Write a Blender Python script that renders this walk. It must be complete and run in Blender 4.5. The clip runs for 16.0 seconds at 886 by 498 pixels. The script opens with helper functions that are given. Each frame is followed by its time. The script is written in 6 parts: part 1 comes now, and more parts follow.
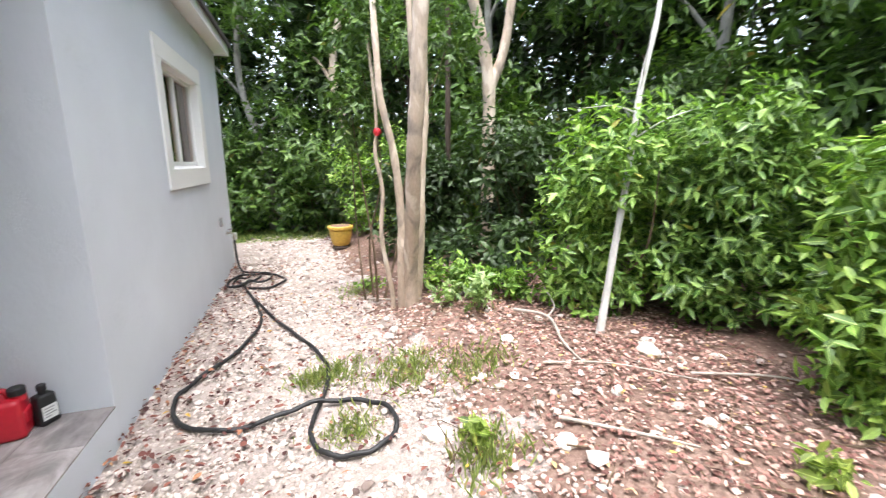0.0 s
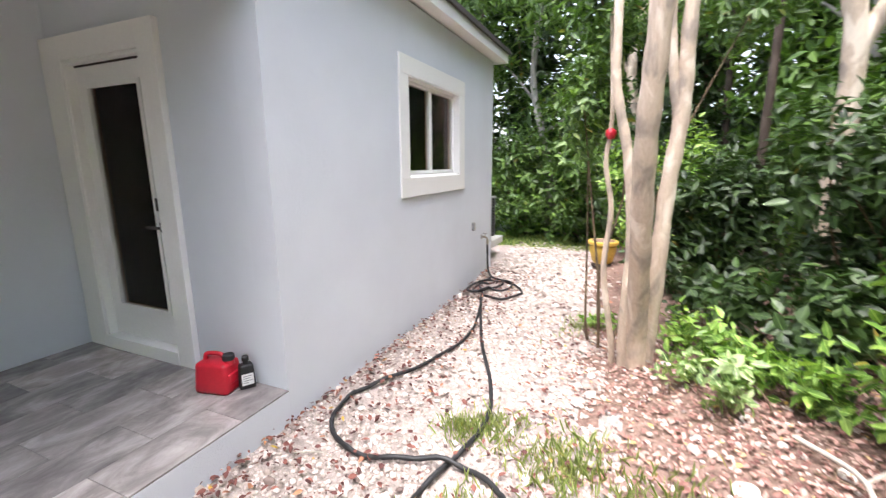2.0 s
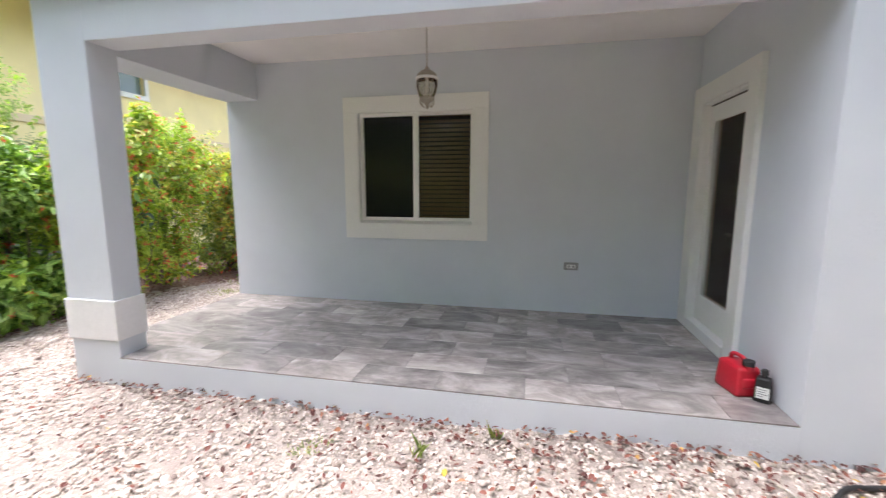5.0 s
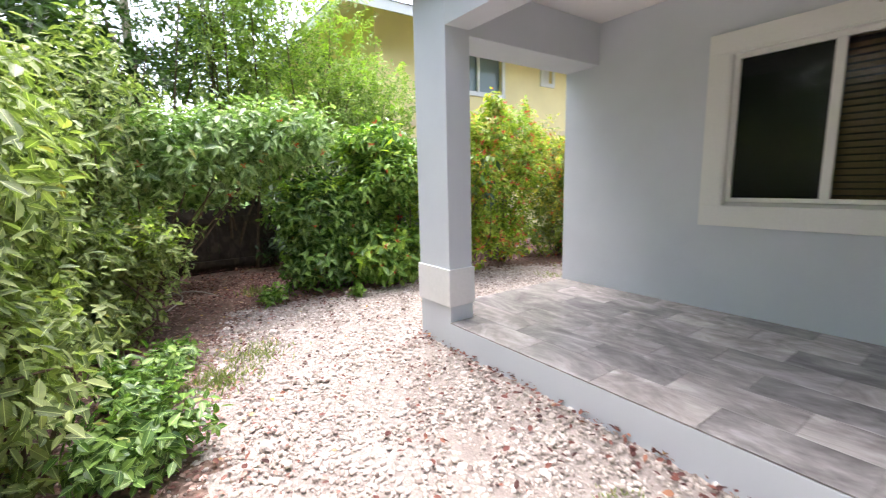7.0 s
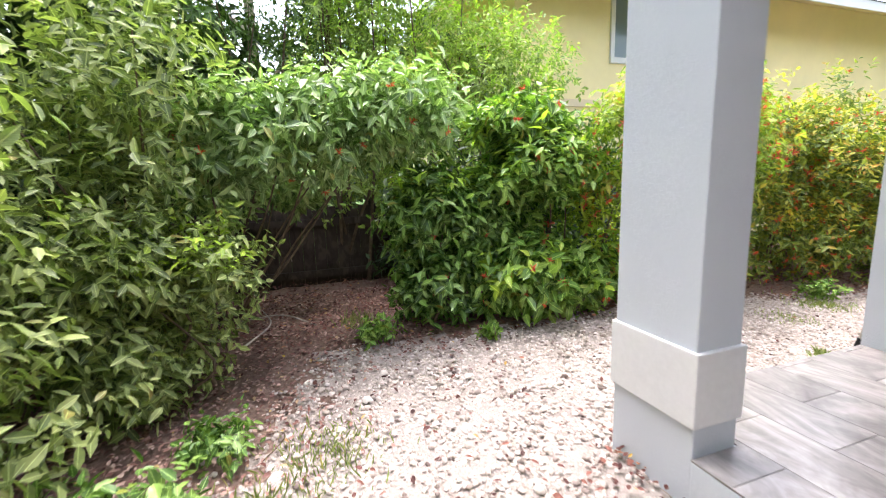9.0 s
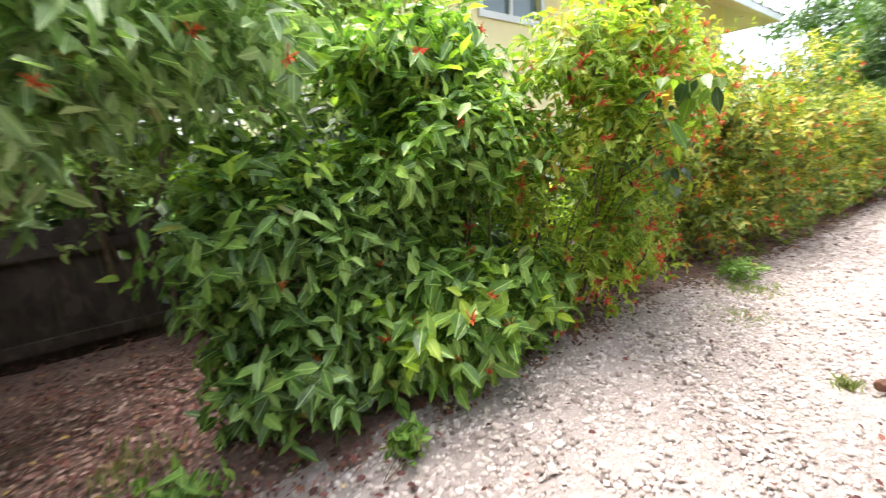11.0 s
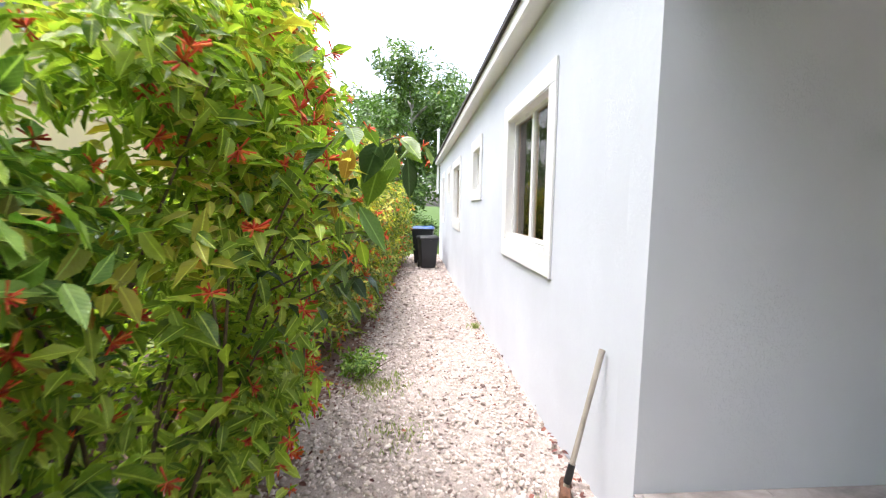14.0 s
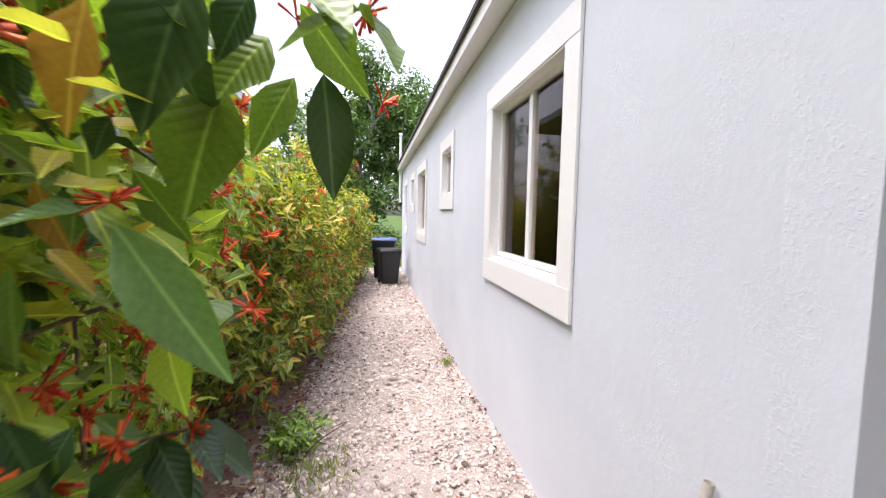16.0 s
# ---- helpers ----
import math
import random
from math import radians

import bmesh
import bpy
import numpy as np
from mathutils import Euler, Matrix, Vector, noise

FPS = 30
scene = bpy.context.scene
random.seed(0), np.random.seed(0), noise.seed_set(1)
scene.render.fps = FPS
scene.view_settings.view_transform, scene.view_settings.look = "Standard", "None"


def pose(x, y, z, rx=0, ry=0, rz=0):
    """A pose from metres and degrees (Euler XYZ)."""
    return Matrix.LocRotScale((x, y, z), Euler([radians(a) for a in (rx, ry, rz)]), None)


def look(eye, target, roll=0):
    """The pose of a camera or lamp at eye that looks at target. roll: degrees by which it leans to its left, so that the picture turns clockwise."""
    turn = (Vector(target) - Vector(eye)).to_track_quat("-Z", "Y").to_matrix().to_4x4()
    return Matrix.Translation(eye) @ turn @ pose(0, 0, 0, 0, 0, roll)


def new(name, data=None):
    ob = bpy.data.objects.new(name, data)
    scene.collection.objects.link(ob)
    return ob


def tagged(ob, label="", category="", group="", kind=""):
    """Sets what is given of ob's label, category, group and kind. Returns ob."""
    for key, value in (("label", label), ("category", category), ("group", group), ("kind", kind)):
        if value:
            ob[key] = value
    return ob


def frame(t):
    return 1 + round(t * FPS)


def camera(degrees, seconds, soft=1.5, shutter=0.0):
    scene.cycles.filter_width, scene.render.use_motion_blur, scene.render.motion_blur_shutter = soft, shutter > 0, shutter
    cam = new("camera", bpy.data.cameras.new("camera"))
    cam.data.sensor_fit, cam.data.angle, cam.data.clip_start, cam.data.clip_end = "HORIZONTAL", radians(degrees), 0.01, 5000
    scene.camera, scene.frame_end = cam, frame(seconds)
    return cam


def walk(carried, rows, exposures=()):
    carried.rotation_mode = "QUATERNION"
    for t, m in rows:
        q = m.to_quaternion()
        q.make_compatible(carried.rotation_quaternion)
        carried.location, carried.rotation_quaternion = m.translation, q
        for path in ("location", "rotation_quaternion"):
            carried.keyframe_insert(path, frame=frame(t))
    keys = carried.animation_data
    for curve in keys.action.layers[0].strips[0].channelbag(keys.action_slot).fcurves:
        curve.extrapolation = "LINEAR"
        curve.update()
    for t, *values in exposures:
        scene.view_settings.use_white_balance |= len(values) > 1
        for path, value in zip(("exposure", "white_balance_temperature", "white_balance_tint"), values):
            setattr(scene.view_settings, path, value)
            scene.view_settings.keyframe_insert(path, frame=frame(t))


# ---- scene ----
cam = camera(92.6, 16.0, soft=1.15, shutter=0.35)
PATH = [
    (0, (0.109, -0.227, 1.579), (0.706, 1.64, 1.178), -0.2),
    (0.5, (0.289, -0.12, 1.563), (0.554, 1.813, 1.125), -0.8),
    (1, (0.543, 0.1, 1.612), (0.508, 2.042, 1.134), -1.2),
    (1.5, (0.782, 0.304, 1.613), (0.349, 2.202, 1.153), -1.6),
    (2, (0.918, 0.519, 1.66), (0.131, 2.315, 1.265), -0.4),
    (2.5, (1.07, 0.822, 1.664), (-0.109, 2.412, 1.373), -0.1),
    (3, (1.197, 0.954, 1.638), (-0.374, 2.174, 1.426), 0.4),
    (3.5, (1.462, 1.004, 1.621), (-0.368, 1.778, 1.392), 0.6),
    (4, (1.597, 0.964, 1.635), (-0.368, 1.25, 1.398), 0.4),
    (4.5, (1.662, 0.878, 1.608), (-0.321, 0.794, 1.357), 0.4),
    (5, (1.675, 0.828, 1.612), (-0.262, 0.422, 1.324), 0.1),
    (7.5, (0.887, 0.144, 1.418), (-0.046, -1.595, 1.093), -0.7),
    (8, (0.697, -0.284, 1.4), (-0.037, -2.117, 1.079), -0.8),
    (8.2, (0.633, -0.475, 1.399), (-0.009, -2.347, 1.105), -1.6),
    (10.3, (0.18, -2.369, 1.509), (-0.551, -4.178, 1.07), -4.4),
    (10.5, (0.079, -2.546, 1.498), (-0.778, -4.297, 1.049), -4.4),
    (11, (-0.116, -2.926, 1.484), (-1.317, -4.457, 1.02), -3.5),
    (11.5, (-0.292, -3.252, 1.513), (-1.829, -4.452, 1.065), -1.7),
    (12, (-0.518, -3.44, 1.515), (-2.283, -4.284, 1.1), -0.4),
    (12.5, (-0.696, -3.607, 1.552), (-2.6, -4.1, 1.193), 0.5),
    (13, (-0.801, -3.787, 1.571), (-2.766, -3.998, 1.266), 0.8),
    (13.5, (-0.993, -3.875, 1.564), (-2.978, -3.878, 1.32), 0.7),
    (14, (-1.298, -3.911, 1.555), (-3.282, -3.764, 1.352), 0.8),
    (14.5, (-1.588, -3.98, 1.551), (-3.569, -3.756, 1.391), 1.2),
    (15, (-1.847, -3.96, 1.541), (-3.824, -3.691, 1.396), 1.6),
    (15.5, (-2.121, -3.885, 1.544), (-4.093, -3.589, 1.395), 1.7),
    (16, (-2.379, -3.865, 1.561), (-4.346, -3.54, 1.405), 1.1),
]
walk(cam, [(t, look(eye, target, roll)) for t, eye, target, roll in PATH], [(0.0, 1.16, 6200, 11), (0.5, 1.2, 6300, 14), (2.0, 1.35, 6250, 15), (3.0, 1.56, 6250, 16), (4.2, 1.5, 6200, 16), (5.0, 1.33, 6250, 14), (8.0, 1.26, 6200, 14), (10.5, 1.5, 6350, 13), (12.0, 1.2, 6250, 11), (14.5, 1.04, 6300, 16), (16.0, 0.75, 6350, 20)])

# ---- light ----
world = bpy.data.worlds.new("sky")
scene.world = world
world.use_nodes = True
wn = world.node_tree.nodes
sky = wn.new("ShaderNodeTexSky")
sky.sky_type = "NISHITA"
sky.sun_disc = False
sky.sun_elevation = radians(75)
sky.sun_rotation = radians(183)
sky.dust_density = 4.0
sky.air_density = 1.0
haze = wn.new("ShaderNodeHueSaturation")
haze.inputs["Saturation"].default_value = 0.5
haze.inputs["Value"].default_value = 2.1
wn["Background"].inputs["Strength"].default_value = 0.15
world.node_tree.links.new(sky.outputs[0], haze.inputs["Color"])
world.node_tree.links.new(haze.outputs[0], wn["Background"].inputs["Color"])
sun_data = bpy.data.lights.new("sun", "SUN")
sun_data.energy = 1.8
sun_data.angle = radians(40)
sun_data.color = (1.0, 0.96, 0.9)
sun_ob = new("sun", sun_data)
sun_ob.matrix_world = look((0, 0, 30), (0.4, 8.0, 0))


# ---- materials ----
class Nodes:
    """A node material with its principled shader and a few shortcuts."""

    def __init__(self, name, rough=0.6, color=(0.5, 0.5, 0.5), metal=0.0, spec=0.5):
        self.mat = bpy.data.materials.new(name)
        self.mat.use_nodes = True
        self.t = self.mat.node_tree
        self.n = self.t.nodes
        self.bsdf = self.n["Principled BSDF"]
        self.out = self.n["Material Output"]
        self.bsdf.inputs["Base Color"].default_value = (*color, 1)
        self.bsdf.inputs["Roughness"].default_value = rough
        self.bsdf.inputs["Metallic"].default_value = metal
        self.bsdf.inputs["Specular IOR Level"].default_value = spec

    def link(self, a, b):
        self.t.links.new(a, b)

    def coords(self, scale=(1, 1, 1), kind="Object", shift=None):
        tc = self.n.new("ShaderNodeTexCoord")
        mp = self.n.new("ShaderNodeMapping")
        mp.inputs["Scale"].default_value = scale
        self.link(tc.outputs[kind], mp.inputs["Vector"])
        if shift is not None:
            self.link(shift, mp.inputs["Location"])
        return mp.outputs[0]

    def noise(self, vec, scale, detail=4.0, rough=0.55, distort=0.0):
        nz = self.n.new("ShaderNodeTexNoise")
        nz.inputs["Scale"].default_value = scale
        nz.inputs["Detail"].default_value = detail
        nz.inputs["Roughness"].default_value = rough
        nz.inputs["Distortion"].default_value = distort
        self.link(vec, nz.inputs["Vector"])
        return nz.outputs["Fac"]

    def ramp(self, fac, stops):
        r = self.n.new("ShaderNodeValToRGB")
        el = r.color_ramp.elements
        while len(el) < len(stops):
            el.new(0.5)
        for e, (p, c) in zip(el, stops):
            e.position = p
            e.color = (*c, 1)
        self.link(fac, r.inputs["Fac"])
        return r.outputs["Color"]

    def mix(self, fac, a, b, mode="MIX"):
        m = self.n.new("ShaderNodeMix")
        m.data_type = "RGBA"
        m.blend_type = mode
        for value, socket in ((fac, m.inputs[0]), (a, m.inputs[6]), (b, m.inputs[7])):
            if isinstance(value, (int, float)):
                socket.default_value = value
            elif isinstance(value, tuple):
                socket.default_value = (*value, 1)
            else:
                self.link(value, socket)
        return m.outputs[2]

    def color(self, socket):
        self.link(socket, self.bsdf.inputs["Base Color"])

    def bump(self, height, strength=0.3, distance=0.01, after=None):
        b = self.n.new("ShaderNodeBump")
        b.inputs["Strength"].default_value = strength
        b.inputs["Distance"].default_value = distance
        self.link(height, b.inputs["Height"])
        if after is not None:
            self.link(after, b.inputs["Normal"])
        self.link(b.outputs[0], self.bsdf.inputs["Normal"])
        return b.outputs[0]

    def island(self):
        return self.n.new("ShaderNodeNewGeometry").outputs["Random Per Island"]

    def each(self):
        return self.n.new("ShaderNodeObjectInfo").outputs["Random"]


def stucco_material(name, base):
    k = Nodes(name, 0.82, spec=0.25)
    v = k.coords()
    big = k.noise(v, 0.9, 5)
    fine = k.noise(k.coords((1, 1, 0.8)), 38, 6, 0.65)
    lumps = k.noise(k.coords((1, 1, 0.75)), 7, 4, 0.6, 0.6)
    dark = tuple(c * 0.93 for c in base)
    lite = tuple(min(1, c * 1.05) for c in base)
    k.color(k.ramp(big, [(0.3, dark), (0.7, lite)]))
    first = k.bump(lumps, 0.22, 0.012)
    second = k.bump(fine, 0.25, 0.004, first)
    patch = k.ramp(k.noise(v, 1.7, 3), [(0.5, (0, 0, 0)), (0.64, (1, 1, 1))])
    trowel = k.ramp(k.noise(k.coords((1, 1, 0.7)), 75, 4, 0.6, 1.0), [(0.52, (0, 0, 0)), (0.62, (1, 1, 1))])
    k.bump(k.mix(1.0, patch, trowel, "MULTIPLY"), 0.5, 0.005, second)
    return k.mat


def plain_material(name, color, rough=0.5, metal=0.0, grain=60, amount=0.06, bump=0.05):
    k = Nodes(name, rough, color, metal)
    f = k.noise(k.coords(), grain, 5)
    k.color(k.ramp(f, [(0.25, tuple(c * (1 - amount) for c in color)), (0.75, tuple(min(1, c * (1 + amount)) for c in color))]))
    k.bump(f, bump, 0.003)
    return k.mat


def leaf_material(name, dark, mid, light, odd=(0.35, 0.22, 0.03), odd_share=0.03, glow=0.25, rough=0.38):
    k = Nodes(name, rough, mid, spec=0.45)
    r = k.island()
    base = k.ramp(r, [(0.0, dark), (0.45, mid), (0.96 - odd_share, light), (1.0 - odd_share, light), (1.0, odd)])
    uv = k.n.new("ShaderNodeUVMap")
    sep = k.n.new("ShaderNodeSeparateXYZ")
    k.link(uv.outputs[0], sep.inputs[0])
    wave = k.n.new("ShaderNodeMath")
    wave.operation = "ABSOLUTE"
    k.link(sep.outputs["Y"], wave.inputs[0])
    rib = k.ramp(wave.outputs[0], [(0.0, (1, 1, 1)), (0.045, (0, 0, 0))])
    vein_in = k.n.new("ShaderNodeMath")
    vein_in.operation = "MULTIPLY_ADD"
    k.link(wave.outputs[0], vein_in.inputs[0])
    vein_in.inputs[1].default_value = -0.55
    k.link(sep.outputs["X"], vein_in.inputs[2])
    saw = k.n.new("ShaderNodeMath")
    saw.operation = "PINGPONG"
    k.link(vein_in.outputs[0], saw.inputs[0])
    saw.inputs[1].default_value = 0.055
    vein = k.ramp(saw.outputs[0], [(0.0, (0.0, 0.0, 0.0)), (0.02, (0.5, 0.5, 0.5)), (0.055, (1, 1, 1))])
    mott = k.noise(k.coords(), 24, 3)
    col = k.mix(0.3, base, k.ramp(mott, [(0.3, dark), (0.7, light)]))
    col = k.mix(rib, col, tuple(min(1, c * 1.5 + 0.03) for c in light))
    col = k.mix(k.ramp(saw.outputs[0], [(0.0, (0.26, 0.26, 0.26)), (0.01, (0, 0, 0))]), col, light)
    k.color(col)
    k.bump(vein, 0.28, 0.003)
    tr = k.n.new("ShaderNodeBsdfTranslucent")
    k.link(k.mix(1.0, col, (1.0, 1.25, 0.45), "MULTIPLY"), tr.inputs["Color"])
    mx = k.n.new("ShaderNodeMixShader")
    mx.inputs[0].default_value = glow
    k.link(k.bsdf.outputs[0], mx.inputs[1])
    k.link(tr.outputs[0], mx.inputs[2])
    k.link(mx.outputs[0], k.out.inputs["Surface"])
    return k.mat


def bark_material(name, a, b, c, scale=7.0):
    k = Nodes(name, 0.85, a, spec=0.2)
    v = k.coords((1, 1, 0.25))
    patch = k.noise(k.coords((1, 1, 0.5)), scale, 4, 0.5, 0.8)
    fine = k.noise(v, 60, 5, 0.7)
    col = k.ramp(patch, [(0.36, a), (0.46, b), (0.54, b), (0.62, c)])
    k.color(k.mix(0.25, col, k.ramp(fine, [(0.3, a), (0.7, c)])))
    k.bump(fine, 0.5, 0.008)
    return k.mat


def glass_material(name, tint=(0.75, 0.78, 0.78)):
    k = Nodes(name)
    tr = k.n.new("ShaderNodeBsdfTransparent")
    tr.inputs["Color"].default_value = (*tint, 1)
    gl = k.n.new("ShaderNodeBsdfGlossy")
    gl.inputs["Roughness"].default_value = 0.01
    gl.inputs["Color"].default_value = (0.95, 0.86, 0.8, 1)
    fr = k.n.new("ShaderNodeFresnel")
    fr.inputs["IOR"].default_value = 1.28
    mx = k.n.new("ShaderNodeMixShader")
    k.link(fr.outputs[0], mx.inputs[0])
    k.link(tr.outputs[0], mx.inputs[1])
    k.link(gl.outputs[0], mx.inputs[2])
    k.link(mx.outputs[0], k.out.inputs["Surface"])
    return k.mat


def pieces_material(name, stops, rough=0.85, grain=70, shade=0.12, by_object=False):
    """Stones, chips and fallen leaves: one tone for each piece."""
    k = Nodes(name, rough, spec=0.3)
    base = k.ramp(k.each() if by_object else k.island(), stops)
    f = k.noise(k.coords(), grain, 4)
    lo, hi = (1 - shade,) * 3, (1 + shade,) * 3
    k.color(k.mix(1.0, base, k.ramp(f, [(0.3, lo), (0.7, hi)]), "MULTIPLY"))
    k.bump(f, 0.4, 0.006)
    return k.mat


def ground_material(name, tones, scale, rough=0.95):
    k = Nodes(name, rough, spec=0.2)
    v = k.coords()
    f = k.noise(v, scale, 8, 0.7)
    g = k.noise(v, 1.3, 4)
    k.color(k.mix(0.35, k.ramp(f, [(0.3, tones[0]), (0.5, tones[1]), (0.7, tones[2])]), k.ramp(g, [(0.3, tones[0]), (0.7, tones[2])])))
    k.bump(f, 0.8, 0.02)
    return k.mat


def tile_material():
    k = Nodes("streaked grey porcelain", 0.27, spec=0.5)
    rnd = k.each()
    mul = k.n.new("ShaderNodeMath")
    mul.operation = "MULTIPLY"
    mul.inputs[1].default_value = 40
    k.link(rnd, mul.inputs[0])
    v = k.coords((1.9, 0.95, 1), "Object", mul.outputs[0])
    v.node.inputs["Rotation"].default_value = (0, 0, 0.55)
    warp = k.noise(v, 1.6, 6, 0.6, 1.6)
    thin = k.noise(v, 5.5, 5, 0.65, 1.2)
    col = k.ramp(warp, [(0.3, (0.14, 0.128, 0.125)), (0.46, (0.22, 0.2, 0.195)), (0.56, (0.31, 0.285, 0.275)), (0.68, (0.45, 0.415, 0.4))])
    col = k.mix(0.22, col, k.ramp(thin, [(0.35, (0.12, 0.105, 0.1)), (0.65, (0.42, 0.385, 0.37))]))
    tone = k.ramp(rnd, [(0.0, (0.85, 0.85, 0.86)), (0.6, (1.1, 1.09, 1.09)), (1.0, (1.45, 1.41, 1.38))])
    k.color(k.mix(1.0, col, tone, "MULTIPLY"))
    k.bump(thin, 0.08, 0.002)
    return k.mat


STUCCO = stucco_material("pale blue-grey stucco", (0.635, 0.67, 0.72))
CEILING = stucco_material("white porch ceiling paint", (0.82, 0.81, 0.8))
TRIM = plain_material("white trim paint", (0.8, 0.8, 0.78), 0.55, 0, 45, 0.03)
BAND = plain_material("white stucco band", (0.76, 0.76, 0.76), 0.75, 0, 30, 0.04, 0.2)
VINYL = plain_material("white vinyl frame", (0.82, 0.82, 0.8), 0.35, 0, 20, 0.02, 0.0)
GLASS = glass_material("window glass")
SCREEN = plain_material("dark insect screen", (0.016, 0.016, 0.018), 0.5, 0, 300, 0.2)
BLIND = plain_material("tan wooden blind", (0.5, 0.33, 0.2), 0.35, 0, 30, 0.15)
BLIND_GREY = plain_material("grey slat blind", (0.75, 0.75, 0.7), 0.45, 0, 30, 0.1)
# Dark plaster tone that holds the dimness of the rooms.
INSIDE = plain_material("interior plaster darkened for dimness", (0.22, 0.2, 0.18), 0.9)
TILE = tile_material()
GROUT = plain_material("grey grout", (0.19, 0.18, 0.175), 0.9, 0, 80, 0.15)
METAL = plain_material("brushed nickel", (0.45, 0.44, 0.42), 0.35, 0.9)
DARK_METAL = plain_material("dark bronze metal", (0.06, 0.055, 0.05), 0.4, 0.8)
GREY_PLASTIC = plain_material("grey plastic cover", (0.28, 0.28, 0.28), 0.5)
RUBBER = plain_material("black rubber", (0.013, 0.013, 0.014), 0.55, 0, 90, 0.2)
SHINGLE = plain_material("dark roof shingle", (0.055, 0.05, 0.048), 0.9, 0, 40, 0.3, 0.6)
RED = plain_material("red fuel can plastic", (0.5, 0.012, 0.028), 0.38, 0, 40, 0.08, 0.1)
LABEL_WHITE = plain_material("white paper label", (0.75, 0.75, 0.74), 0.6)
BRASS = plain_material("weathered antique brass", (0.4, 0.36, 0.3), 0.5, 0.6, 90, 0.25, 0.2)
LAMP_GLASS = glass_material("bevelled lamp glass", (0.9, 0.88, 0.82))
YELLOW = stucco_material("yellow stucco", (0.93, 0.8, 0.44))
PEACH = plain_material("cream soffit paint", (0.78, 0.64, 0.42), 0.7)
FAR_GLASS = plain_material("blue-grey far glass", (0.17, 0.23, 0.24), 0.08)
POT = plain_material("yellow glazed clay", (0.55, 0.36, 0.06), 0.5, 0, 25, 0.2)
AC_GREY = plain_material("grey painted louvre steel", (0.09, 0.09, 0.092), 0.5, 0.3)
CONCRETE = plain_material("pale concrete", (0.5, 0.49, 0.47), 0.9, 0, 30, 0.12, 0.3)
BIN_BLACK = plain_material("black bin plastic", (0.018, 0.019, 0.021), 0.5)
BIN_BLUE = plain_material("blue bin plastic", (0.015, 0.07, 0.24), 0.45)
WOOD_GREY = bark_material("weathered wood handle", (0.3, 0.27, 0.23), (0.42, 0.38, 0.32), (0.5, 0.46, 0.4), 12)
RUST = plain_material("rusted iron", (0.13, 0.06, 0.035), 0.85, 0.2, 40, 0.4, 0.5)
BARK_PALE = bark_material("smooth mottled tan bark", (0.27, 0.22, 0.18), (0.52, 0.41, 0.31), (0.76, 0.66, 0.54), 6)
BARK_GREY = bark_material("grey bark", (0.16, 0.15, 0.135), (0.27, 0.26, 0.23), (0.38, 0.36, 0.32), 9)
BARK_WHITE = bark_material("pale grey smooth bark", (0.36, 0.35, 0.325), (0.52, 0.5, 0.465), (0.68, 0.66, 0.62), 9)
BARK_DARK = bark_material("dark brown bark", (0.035, 0.025, 0.02), (0.06, 0.045, 0.035), (0.1, 0.075, 0.06), 9)
TWIG = bark_material("brown twig", (0.08, 0.055, 0.035), (0.14, 0.1, 0.065), (0.22, 0.16, 0.1), 20)
LEAF_FOREST = leaf_material("forest leaf", (0.018, 0.045, 0.012), (0.06, 0.125, 0.026), (0.17, 0.28, 0.055), odd_share=0.01, glow=0.25)
LEAF_SHRUB = leaf_material("glossy shrub leaf", (0.035, 0.09, 0.02), (0.14, 0.29, 0.05), (0.4, 0.56, 0.12), odd_share=0.015, glow=0.28, rough=0.26)
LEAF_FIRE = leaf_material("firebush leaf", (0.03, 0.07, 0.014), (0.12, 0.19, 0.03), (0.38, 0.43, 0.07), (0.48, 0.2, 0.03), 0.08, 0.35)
# Lighter copy of the firebush leaf: sunshine is mixed into its greens.
LEAF_FIRE_SUNLIT = leaf_material("sunlit firebush leaf", (0.055, 0.125, 0.02), (0.27, 0.4, 0.05), (0.6, 0.68, 0.12), (0.58, 0.26, 0.02), 0.05, 0.45, 0.24)
LEAF_BRIGHT = leaf_material("bright young leaf", (0.07, 0.12, 0.026), (0.25, 0.35, 0.07), (0.52, 0.6, 0.17), odd_share=0.02, glow=0.45)
LEAF_OLIVE = leaf_material("olive yellow-green leaf", (0.045, 0.08, 0.022), (0.2, 0.27, 0.07), (0.52, 0.57, 0.22), odd_share=0.02, glow=0.35)
LEAF_TOP = leaf_material("reddish yellow new firebush leaf", (0.2, 0.2, 0.03), (0.5, 0.45, 0.06), (0.7, 0.62, 0.12), (0.7, 0.26, 0.05), 0.25, 0.5, 0.32)
# Lime greens with sunlight put into the colour, mostly for upper sprigs.
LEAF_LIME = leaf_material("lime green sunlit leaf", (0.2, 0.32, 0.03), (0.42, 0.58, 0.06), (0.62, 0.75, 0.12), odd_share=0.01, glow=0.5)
LEAF_PALE = leaf_material("pale broad leaf", (0.06, 0.12, 0.04), (0.24, 0.37, 0.13), (0.56, 0.67, 0.33), odd_share=0.015, glow=0.38, rough=0.26)
LEAF_GLOSSY = leaf_material("dark glossy leaf", (0.018, 0.05, 0.014), (0.075, 0.17, 0.035), (0.32, 0.48, 0.11), odd_share=0.01, glow=0.22, rough=0.24)
# Very dark greens: the shade inside thicket and hedge is put into the colour.
LEAF_DEEP_SHADE = leaf_material("leaf darkened for deep shade", (0.01, 0.024, 0.008), (0.028, 0.058, 0.014), (0.07, 0.125, 0.03), odd_share=0.01, glow=0.2)
